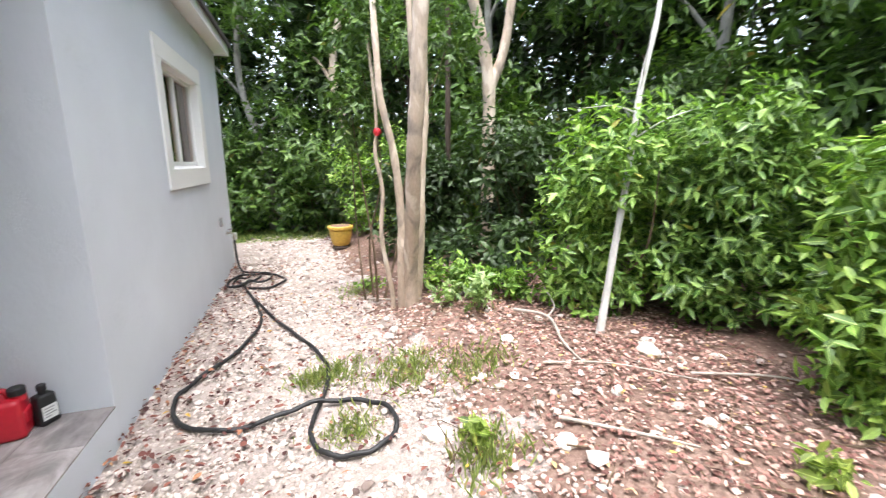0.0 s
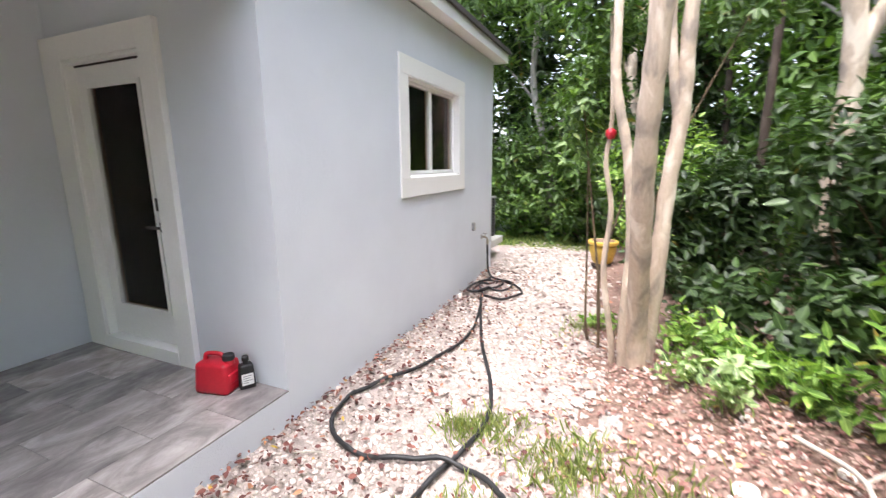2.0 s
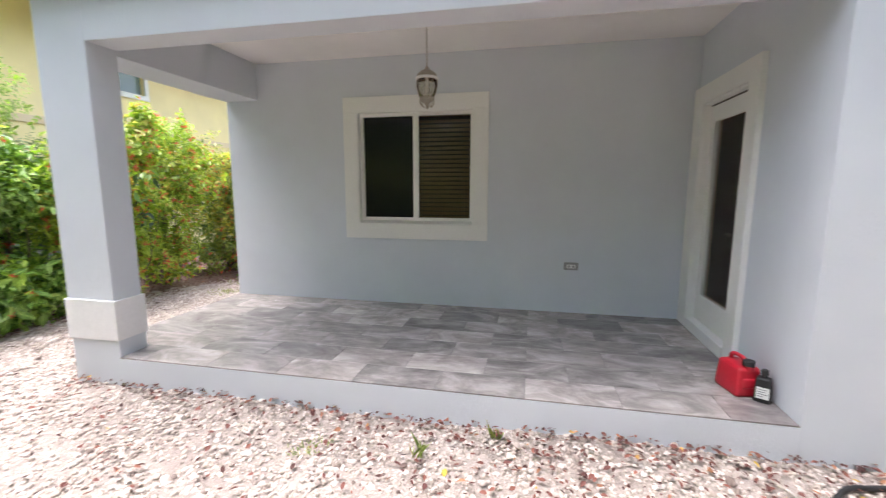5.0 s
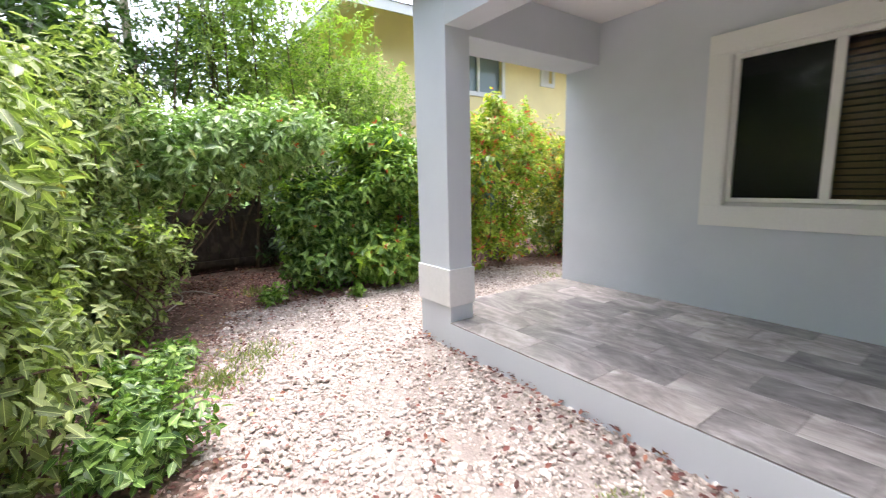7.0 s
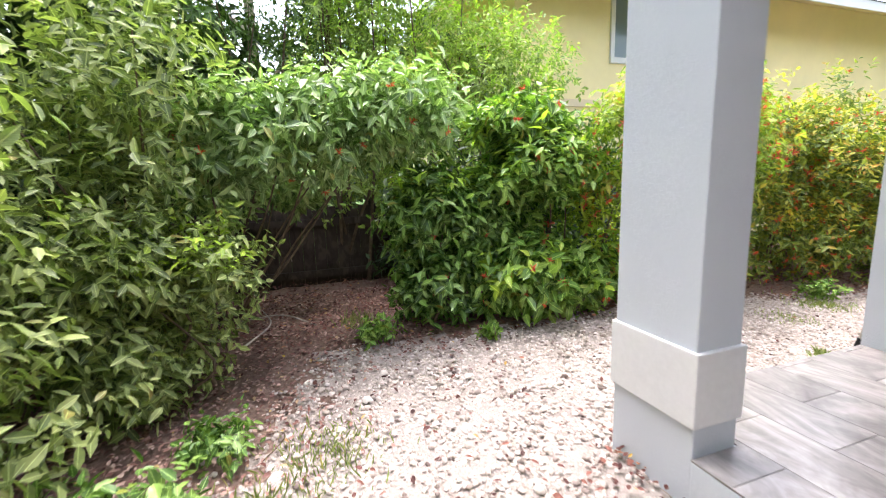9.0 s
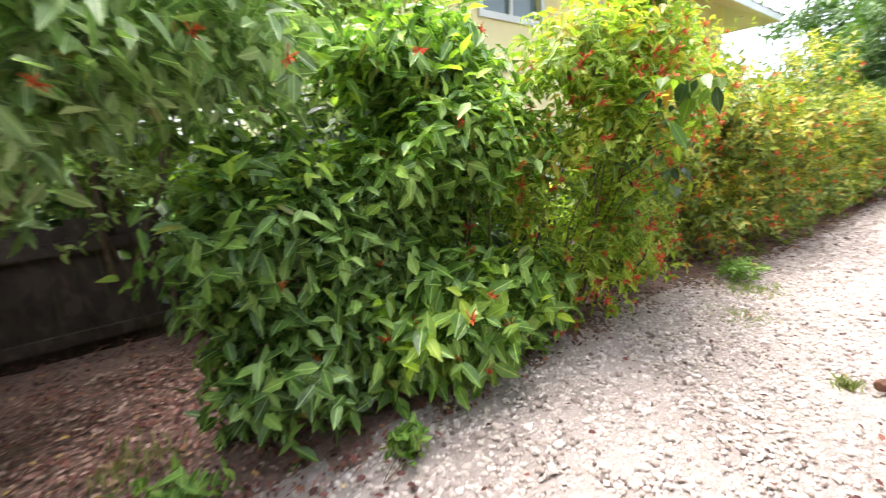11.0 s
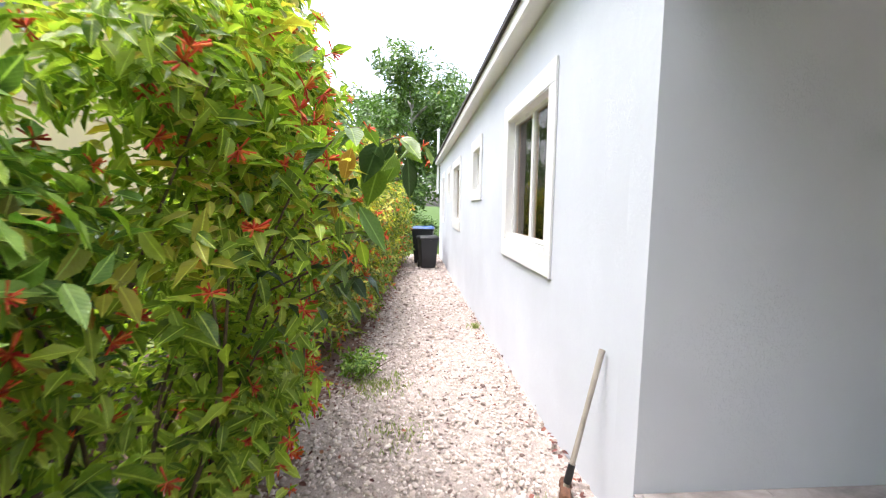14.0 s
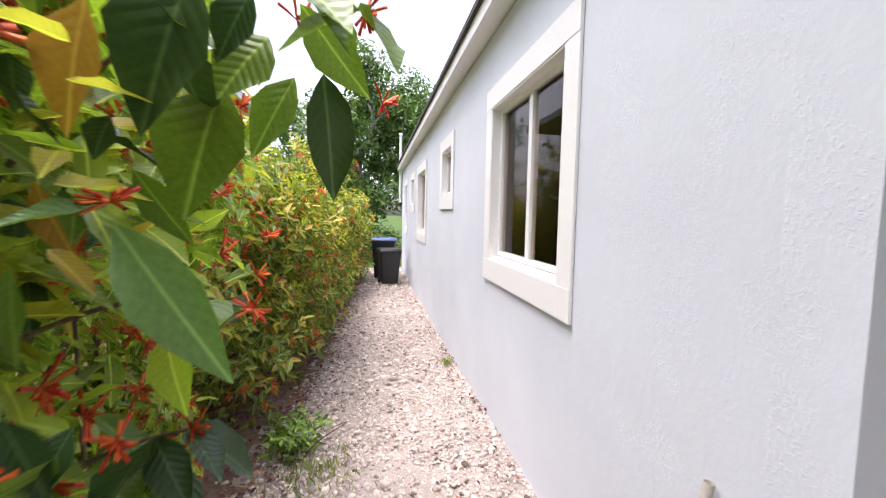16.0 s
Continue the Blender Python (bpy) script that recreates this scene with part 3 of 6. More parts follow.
def rock(x, y, r, seed):
    rng = np.random.default_rng(seed)
    bm = bmesh.new()
    bmesh.ops.create_icosphere(bm, subdivisions=3, radius=r)
    k = np.array([rng.uniform(0.8, 1.3), rng.uniform(0.7, 1.1), rng.uniform(0.45, 0.7)])
    for v in bm.verts:
        d = noise.noise(v.co / r * 1.3 + Vector((seed, 0, 0))) * 0.35 + noise.noise(v.co / r * 4 + Vector((0, seed, 0))) * 0.1
        v.co = v.co * (1 + d)
        v.co.x, v.co.y, v.co.z = v.co.x * k[0], v.co.y * k[1], v.co.z * k[2]
    ob = part("rock", bm, ROCK, None)
    ob.matrix_world = pose(x, y, float(ground_z(x, y)) + r * 0.15, 0, 0, rng.uniform(0, 360))
    return tagged(ob, "pale weathered limestone rock on leaf mould", "rock", "limestone rocks")


ROCK = pieces_material("pale limestone", [(0.0, (0.55, 0.48, 0.4)), (1.0, (0.75, 0.7, 0.63))], 0.9, 25, 0.25, by_object=True)
for i, (x, y, r) in enumerate(((1.47, 2.45, 0.075), (0.72, 1.78, 0.09), (1.25, 1.35, 0.085), (2.3, 1.95, 0.1), (2.45, 2.1, 0.07), (1.9, 2.75, 0.05), (0.95, 1.9, 0.04), (1.3, 2.0, 0.045), (1.75, 1.6, 0.05), (2.0, 1.2, 0.06), (0.8, 2.5, 0.04), (0.45, 1.6, 0.035), (1.6, 3.1, 0.045), (2.7, 1.75, 0.06), (1.45, 1.1, 0.04), (0.35, -3.6, 0.045), (0.7, -3.3, 0.05), (0.5, -4.3, 0.04))):
    rock(x, y, r * 0.78, 30 + i)


def fallen_leaves(name, rng, x, y, size, label, mat=None, lift=0.0):
    n = len(x)
    a = rng.uniform(0, 6.28, n)
    D = unit(np.stack([np.cos(a), np.sin(a), rng.normal(0, 0.25, n)], -1))
    N = unit(np.stack([rng.normal(0, 0.3, n), rng.normal(0, 0.3, n), np.ones(n)], -1))
    N = unit(N - D * (N * D).sum(-1, keepdims=True))
    L = size * rng.uniform(0.5, 1.3, n)
    P = np.stack([x, y, ground_z(x, y) + rng.uniform(0.015, 0.035, n) + lift], -1)
    me = leaf_mesh(name, P, D, N, L, L * rng.uniform(0.4, 0.7, n))
    return tagged(finish(name, me, mat or LITTER), label, "leaf litter", kind="stuff")


def build_litter():
    rng = np.random.default_rng(21)
    x, y = scatter(rng, -0.8, 6.0, -6.5, 9.0, 1300)
    ok = ((x > gravel_edge(y) + rng.normal(0.05, 0.35, x.shape)) | ((x > -0.7) & (y < hedge_foot(x) + rng.normal(0.0, 0.25, x.shape)))) & (rng.uniform(size=x.shape) < np.where((x < 3.0) & (y < 4.6), 1.0, 0.15))
    fallen_leaves("leaf_litter", rng, x[ok], y[ok], 0.035, "reddish brown dead leaves covering the soil")
    # drifts along the foot of the porch, of the walls and of the hedge
    x1, y1 = scatter(rng, -1.0, -0.25, -2.9, 6.6, 800)
    k1 = rng.uniform(size=x1.shape) < np.exp(-(x1 + 1.0) / 0.1) + 0.16 * smooth(-2.0, 1.8, y1)
    x2, y2 = scatter(rng, -14, 2.2, -7.0, -4.0, 380)
    k2 = y2 < hedge_foot(x2) + np.abs(rng.normal(0.02, 0.16, x2.shape))
    x3, y3 = scatter(rng, -1.0, 0.9, 0.8, 6.5, 85)
    x4, y4 = scatter(rng, -9, -1.0, -3.05, -2.88, 150)
    x5, y5 = scatter(rng, -1.0, 1.0, -4.5, 1.0, 45)
    x6, y6 = scatter(rng, -12.0, -1.0, -4.6, -3.0, 9)
    fx = np.concatenate([x1[k1], x2[k2], x3, x4, x5, x6])
    fy = np.concatenate([y1[k1], y2[k2], y3, y4, y5, y6])
    ok = ~in_house(fx, fy, 0.01)
    fallen_leaves("fallen_leaves", rng, fx[ok], fy[ok], 0.042, "scattered red-brown dead leaves on pale gravel", LITTER_DARK, 0.02)


build_litter()


# ---- house ----
TOP, THICK, SLAB = 3.08, 0.2, 0.24


def wall(name, label, x0, y0, x1, y1, z0, z1, holes=(), mat=STUCCO, inward=1):
    """A wall along one axis, its outer face from (x0, y0) to (x1, y1), with holes (s0, s1, low, high) through it."""
    ln = math.hypot(x1 - x0, y1 - y0)
    ss = sorted({0.0, ln, *[h[0] for h in holes], *[h[1] for h in holes]})
    zs = sorted({z0, z1, *[h[2] for h in holes], *[h[3] for h in holes]})
    solid = lambda s, z: not any(h[0] < s < h[1] and h[2] < z < h[3] for h in holes)
    bm = bmesh.new()
    cells = {(i, k) for i in range(len(ss) - 1) for k in range(len(zs) - 1) if solid((ss[i] + ss[i + 1]) / 2, (zs[k] + zs[k + 1]) / 2)}
    made = {}

    def vert(i, k, d):
        if (i, k, d) not in made:
            made[i, k, d] = bm.verts.new((ss[i], -THICK * d, zs[k]))
        return made[i, k, d]

    for i, k in cells:
        bm.faces.new([vert(i, k, 0), vert(i + 1, k, 0), vert(i + 1, k + 1, 0), vert(i, k + 1, 0)])
        bm.faces.new([vert(i, k + 1, 1), vert(i + 1, k + 1, 1), vert(i + 1, k, 1), vert(i, k, 1)])
        for di, dk, a, b in ((-1, 0, (i, k + 1), (i, k)), (1, 0, (i + 1, k), (i + 1, k + 1)), (0, -1, (i, k), (i + 1, k)), (0, 1, (i + 1, k + 1), (i, k + 1))):
            if (i + di, k + dk) not in cells:
                bm.faces.new([vert(*b, 0), vert(*a, 0), vert(*a, 1), vert(*b, 1)])
    ob = part(name, bm, mat)
    ob.matrix_world = pose(x0, y0, 0, 0, 0, math.degrees(math.atan2(y1 - y0, x1 - x0)))
    return tagged(ob, label, "wall", kind="structure")


# The outer face has its inside to the walker's left along the wall's line; local y is outward for walls listed anticlockwise seen from inside.
def facing(x, y, z, deg):
    """A pose whose x runs along a wall and whose y points out of it."""
    return pose(x, y, z, 0, 0, deg)


DEEP = -0.4
WALL_LABEL = "pale blue-grey stucco wall of a one-storey house"
CASE = 0.165
# outer faces: east of the wing, south of the wing (door), back of the porch, south of the house
wall("wall_east", WALL_LABEL, -1.0, 6.75, -1.0, 2.4, DEEP, TOP, [(6.75 - 5.54 + CASE, 6.75 - 3.936 - CASE, 1.35 + CASE, 2.61 - CASE)])
wall("wall_door", WALL_LABEL, -1.2, 2.4, -3.065, 2.4, DEEP, TOP, [(0.77, 1.625, SLAB, 2.385)])
wall("wall_porch", WALL_LABEL, -3.065, 2.6, -3.065, -2.88, DEEP, TOP, [(2.6 - 0.343 + CASE, 2.6 + 1.345 - CASE, 1.015 + CASE, 2.63 - CASE)])
SOUTH = ((-4.334, -6.026, 1.027, 2.622), (-7.585, -8.631, 1.65, 2.622), (-10.323, -12.0, 1.02, 2.622), (-12.6, -13.6, 1.65, 2.622), (-14.7, -15.7, 1.02, 2.622))
wall("wall_south", WALL_LABEL, -3.265, -2.88, -17.2, -2.88, DEEP, TOP, [(-3.265 - a + CASE, -3.265 - b - CASE, lo + CASE, hi - CASE) for a, b, lo, hi in SOUTH])
wall("wall_west", WALL_LABEL, -17.2, -2.68, -17.2, 6.55, DEEP, TOP)
wall("wall_north", WALL_LABEL, -17.2, 6.75, -1.2, 6.75, DEEP, TOP)


def structure(name, bm, mat, label, category, bevel=0.0):
    return tagged(part(name, bm, mat, None, "", bevel), label, category, kind="structure")


# Added rooms behind the glass; their darkness is put into the plaster colour.
structure("floor_inside", block(-17.0, -3.27, -2.67, 6.54, 0.0, 0.22), INSIDE, "interior floor coloured dim", "floor")
structure("floor_wing", block(-3.26, -1.21, 2.61, 6.54, 0.0, 0.22), INSIDE, "interior floor coloured dim", "floor")
structure("ceiling_inside", block(-17.0, -1.21, 2.61, 6.54, 2.8, 2.9), INSIDE, "interior ceiling coloured dim", "ceiling")
structure("ceiling_rooms", block(-17.0, -3.27, -2.67, 2.6, 2.8, 2.9), INSIDE, "interior ceiling coloured dim", "ceiling")
structure("wall_inside", block(-17.0, -3.9, 1.9, 2.0, 0.23, 2.79), INSIDE, "added interior partition wall coloured dim", "wall")
structure("wall_inside_cross", block(-4.1, -4.0, -2.66, 1.89, 0.23, 2.79), INSIDE, "added interior partition wall coloured dim", "wall")
structure("wall_inside_wing", block(-2.2, -2.1, 3.6, 6.5, 0.23, 2.79), INSIDE, "added interior partition wall coloured dim", "wall")

# porch: beams, pillar, ceiling, slab
BEAM_LOW = 2.67
structure("beam_front", block(-1.25, -1.0, -2.419, 2.398, BEAM_LOW, TOP), STUCCO, "pale blue-grey stucco porch beam", "beam", 0.006)
structure("beam_side", block(-3.063, -1.252, -2.88, -2.45, BEAM_LOW - 0.03, TOP), STUCCO, "pale blue-grey stucco porch beam", "beam", 0.006)
structure("ceiling", block(-3.063, -1.252, -2.448, 2.398, 3.06, 3.1), CEILING, "white painted porch ceiling", "ceiling")


def build_pillar():
    ob = thing("pillar", "square pale blue-grey stucco porch pillar with a white band", "pillar", Matrix.Translation((-1.13, -2.65, 0)), kind="structure")
    inv = ob.matrix_world.inverted()
    shaft = part("shaft", block(-1.25, -1.0, -2.88, -2.42, 0.7, TOP), STUCCO, ob, "", 0.006)
    band = part("band", block(-1.265, -0.985, -2.895, -2.4, 0.377, 0.708), BAND, ob, "white stucco band", 0.006)
    foot = part("foot", block(-1.25, -1.0, -2.88, -2.412, DEEP, 0.38), STUCCO, ob, "", 0.006)
    for kid in (shaft, band, foot):
        kid.matrix_parent_inverse = inv


build_pillar()
structure("porch_slab", block(-3.063, -0.994, -2.41, 2.398, DEEP, SLAB - 0.012), STUCCO, "pale stucco-faced raised porch slab", "porch", 0.006)
structure("porch_slab_side", block(-3.063, -1.242, -2.88, -2.412, DEEP, SLAB - 0.012), STUCCO, "pale stucco-faced raised porch slab", "porch", 0.006)


def window(name, m, w, h, label, blind_mat=None, blind_side=1, slat_gap=0.05, mull=0.5):
    """A sliding window in its casing; local x along the wall, y outward, origin at the casing's lower corner."""
    win = thing(name, label, "window", m, kind="structure")
    c = CASE
    for bm, lab in ((block(0, w, 0.002, 0.022, 0, c + 0.012), "casing"), (block(0, w, 0.002, 0.022, h - c, h), "casing"), (block(0, c, 0.002, 0.02, c + 0.012, h - c), "casing"), (block(w - c, w, 0.002, 0.02, c + 0.012, h - c), "casing")):
        part(lab, bm, TRIM, win, "", 0.004)
    # lining of the reveal
    back = -0.11
    part("reveal", block(c - 0.001, c + 0.012, back, 0.015, c, h - c), TRIM, win)
    part("reveal", block(w - c - 0.012, w - c + 0.001, back, 0.015, c, h - c), TRIM, win)
    part("reveal", block(c + 0.012, w - c - 0.012, back, 0.015, h - c - 0.012, h - c + 0.001), TRIM, win)
    bm = bmesh.new()
    sill = [bm.verts.new(p) for p in ((c + 0.012, back, c), (w - c - 0.012, back, c), (w - c - 0.012, 0.021, c), (c + 0.012, 0.021, c), (c + 0.012, back, c + 0.05), (w - c - 0.012, back, c + 0.05), (w - c - 0.012, 0.021, c + 0.014), (c + 0.012, 0.021, c + 0.014))]
    for q in ((3, 2, 1, 0), (4, 5, 6, 7), (0, 1, 5, 4), (1, 2, 6, 5), (2, 3, 7, 6), (3, 0, 4, 7)):
        bm.faces.new([sill[i] for i in q])
    part("sill", bm, TRIM, win)
    x0, x1, z0, z1 = c + 0.012, w - c - 0.012, c + 0.045, h - c - 0.012
    b = 0.035
    y0, y1 = -0.11, -0.06
    fr = part("window_frame", block(x0, x1, y0, y1, z0, z0 + b), VINYL, win)
    part("head", block(x0, x1, y0, y1, z1 - b, z1), VINYL, fr)
    part("jamb", block(x0, x0 + b, y0, y1, z0 + b, z1 - b), VINYL, fr)
    part("jamb", block(x1 - b, x1, y0, y1, z0 + b, z1 - b), VINYL, fr)
    xm = x0 + (x1 - x0) * mull
    part("mullion", block(xm - 0.032, xm + 0.032, y0 + 0.004, y1 - 0.004, z0 + b, z1 - b), VINYL, win, "", 0.003)
    for side, (a, e) in enumerate(((x0 + b, xm - 0.032), (xm + 0.032, x1 - b))):
        pane = part("pane", block(a - 0.002, e + 0.002, -0.09, -0.084, z0 + b - 0.002, z1 - b + 0.002), GLASS, win)
        pane.visible_shadow = False
        if side != blind_side:
            part("screen", block(a + 0.002, e - 0.002, -0.1, -0.098, z0 + b + 0.002, z1 - b - 0.002), SCREEN, win, "dark insect screen")
        elif blind_mat is not None:
            blind = part("blind", block(a - 0.02, e + 0.02, -0.175, -0.13, z1 - b, z1 - b + 0.03), blind_mat, win, "slatted blind")
            slat = bmesh.new()
            bmesh.ops.create_cube(slat, size=1, matrix=Matrix.LocRotScale(((a + e) / 2, -0.15, 0), Euler((radians(-52), 0, 0)), (e - a + 0.04, 0.048, 0.0025)))
            first = part("slat", slat, blind_mat, blind)
            n = int((z1 - z0 - 2 * b) / slat_gap)
            first.location.z = z0 + b
            for i in range(1, n):
                s = new("slat", first.data)
                s.parent = blind
                s.location.z = z0 + b + i * slat_gap
    return win


WIN = "white-cased sliding window with dark glass in a stucco wall"
window("window_1", facing(-3.065, 0.343, 1.015, -90), 1.69, 1.615, WIN + ", tan blind in one half", BLIND, 0)
window("window_2", facing(-1.0, 5.54, 1.35, -90), 1.604, 1.26, WIN)
for i, (a, b, lo, hi) in enumerate(SOUTH):
    window("window_%d" % (3 + i), facing(a, -2.88, lo, 180), a - b, hi - lo, WIN + (", grey slats behind" if i == 0 else ""), BLIND_GREY if i == 0 else None, 0)


def build_door():
    """Local x runs west along the door wall, y out to the porch."""
    d = thing("door_1", "closed white door with one tall dark glass panel", "door", pose(-1.8, 2.4, SLAB, 0, 0, 180), kind="structure")
    H, w = 2.31, 1.255
    part("casing", block(0.0, 0.17, 0.002, 0.045, 0.0, H), TRIM, d, "", 0.004)
    part("casing", block(w - 0.23, w, 0.002, 0.045, 0.0, H), TRIM, d, "", 0.004)
    part("casing", block(0.17, w - 0.23, 0.002, 0.045, H - 0.165, H), TRIM, d, "", 0.004)
    part("threshold", block(0.17, w - 0.23, -0.1, 0.05, 0.0, 0.1), TRIM, d, "", 0.005)
    part("jamb", block(0.171, 0.19, -0.12, 0.03, 0.1, H - 0.165), TRIM, d)
    part("jamb", block(w - 0.249, w - 0.231, -0.12, 0.03, 0.1, H - 0.165), TRIM, d)
    part("head", block(0.19, w - 0.249, -0.12, 0.03, H - 0.185, H - 0.166), TRIM, d)
    x0, x1, z0, z1 = 0.193, w - 0.252, 0.105, H - 0.188
    gx0, gx1, gz0, gz1 = x0 + 0.115, x1 - 0.115, z0 + 0.25, z1 - 0.15
    dl = part("leaf", block(gx0, gx1, -0.075, -0.03, z0, gz0), TRIM, d)
    for k, q in (("stile", (x0, gx0, z0, z1)), ("stile", (gx1, x1, z0, z1)), ("rail", (gx0, gx1, gz1, z1))):
        part(k, block(q[0], q[1], -0.075, -0.03, q[2], q[3]), TRIM, dl)
    for q in ((gx0 - 0.02, gx0 + 0.012, gz0 - 0.02, gz1 + 0.02), (gx1 - 0.012, gx1 + 0.02, gz0 - 0.02, gz1 + 0.02), (gx0 + 0.012, gx1 - 0.012, gz0 - 0.02, gz0 + 0.012), (gx0 + 0.012, gx1 - 0.012, gz1 - 0.012, gz1 + 0.02)):
        part("glazing_bead", block(q[0], q[1], -0.03, -0.018, q[2], q[3]), TRIM, dl, "", 0.003)
    g = part("pane", block(gx0, gx1, -0.056, -0.05, gz0, gz1), GLASS, dl)
    g.visible_shadow = False
    hx = x0 + 0.055
    # Dark strip that stands in for the shadow gap under the door head.
    part("shadow_gap", block(x0, x1, -0.034, -0.028, z1 - 0.012, z1 + 0.003), DARK_METAL, d, "dark strip for the shadow gap")
    lock = part("deadbolt", block(hx - 0.038, hx + 0.038, -0.03, -0.01, 1.11, 1.2), DARK_METAL, d, "dark deadbolt", 0.005)
    part("thumb_turn", block(hx - 0.012, hx + 0.012, -0.012, 0.0, 1.14, 1.17), DARK_METAL, lock)
    handle = part("handle", block(hx - 0.03, hx + 0.03, -0.03, -0.014, 0.96, 1.03), DARK_METAL, d, "dark lever handle", 0.005)
    part("lever", block(hx - 0.012, hx + 0.12, 0.01, 0.026, 0.985, 1.005), DARK_METAL, handle, "", 0.004)
    part("spindle", block(hx - 0.01, hx + 0.01, -0.014, 0.012, 0.985, 1.005), METAL, handle)
    for z in (0.3, 1.1, 1.85):
        hinge = lathe([(0.008, 0), (0.008, 0.1)], 8)
        h = part("hinge", hinge, TRIM, d)
        h.location = (w - 0.243, -0.02, z)
    return d


build_door()


# roof edge and roof
def build_roof():
    roof = thing("roof", "low dark shingle roof with a white fascia", "roof", Matrix.Translation((-9, 2, TOP)), kind="structure")
    inv = roof.matrix_world.inverted()
    o = 0.17
    x0, x1, y0, y1 = -17.2 - o, -1.0 + o, -2.88 - o, 6.75 + o
    kids = []
    kids.append(part("soffit", block(x0 + 0.02, x1 - 0.02, y0 + 0.02, y1 - 0.02, TOP + 0.022, TOP + 0.045), TRIM, roof))
    for q in ((x1 - 0.022, x1, y0, y1), (x0, x1 - 0.022, y0, y0 + 0.022), (x0, x1 - 0.022, y1 - 0.022, y1), (x0, x0 + 0.022, y0 + 0.022, y1 - 0.022)):
        kids.append(part("fascia", block(*q, TOP + 0.0, TOP + 0.16), TRIM, roof, "", 0.003))
    e = 0.035
    for q in ((x1, x1 + e, y0 - e, y1 + e), (x0, x1, y0 - e, y0), (x0, x1, y1, y1 + e)):
        kids.append(part("drip_edge", block(*q, TOP + 0.12, TOP + 0.17), SHINGLE, roof, "dark metal drip edge"))
    bm = bmesh.new()
    z = TOP + 0.165
    rise = 1.5
    c = [bm.verts.new(p) for p in ((x0 - e, y0 - e, z), (x1 + e, y0 - e, z), (x1 + e, y1 + e, z), (x0 - e, y1 + e, z), (x0 + 5, 1.9, z + rise), (x1 - 5, 1.9, z + rise))]
    for q in ((0, 1, 5, 4), (1, 2, 5), (2, 3, 4, 5), (3, 0, 4), (3, 2, 1, 0)):
        bm.faces.new([c[i] for i in q])
    kids.append(part("shingles", bm, SHINGLE, roof, "dark asphalt shingles"))
    for kid in kids:
        kid.matrix_parent_inverse = inv


build_roof()


# ---- planting: placed in plan ----
def blob_row(rng, pts, r, h, lumps, spread=0.25, low=0.0):
    """Blobs along a line in plan: each stands on the ground and reaches about h."""
    out = []
    line = np.array(pts, dtype=float)
    for i in range(lumps):
        t = i / max(1, lumps - 1) * (len(line) - 1)
        k = min(int(t), len(line) - 2)
        x, y = line[k] + (line[k + 1] - line[k]) * (t - k) + rng.normal(0, spread, 2)
        z0 = float(ground_z(x, y)) + low
        hh = (h - low) * rng.uniform(0.8, 1.12)
        out.append(((x, y, z0 + hh * 0.3), (r, r, hh * 0.34), 1.0))
        out.append(((x + rng.normal(0, 0.15), y + rng.normal(0, 0.15), z0 + hh * 0.72), (r * 0.95, r * 0.95, hh * 0.3), 1.0))
    return out


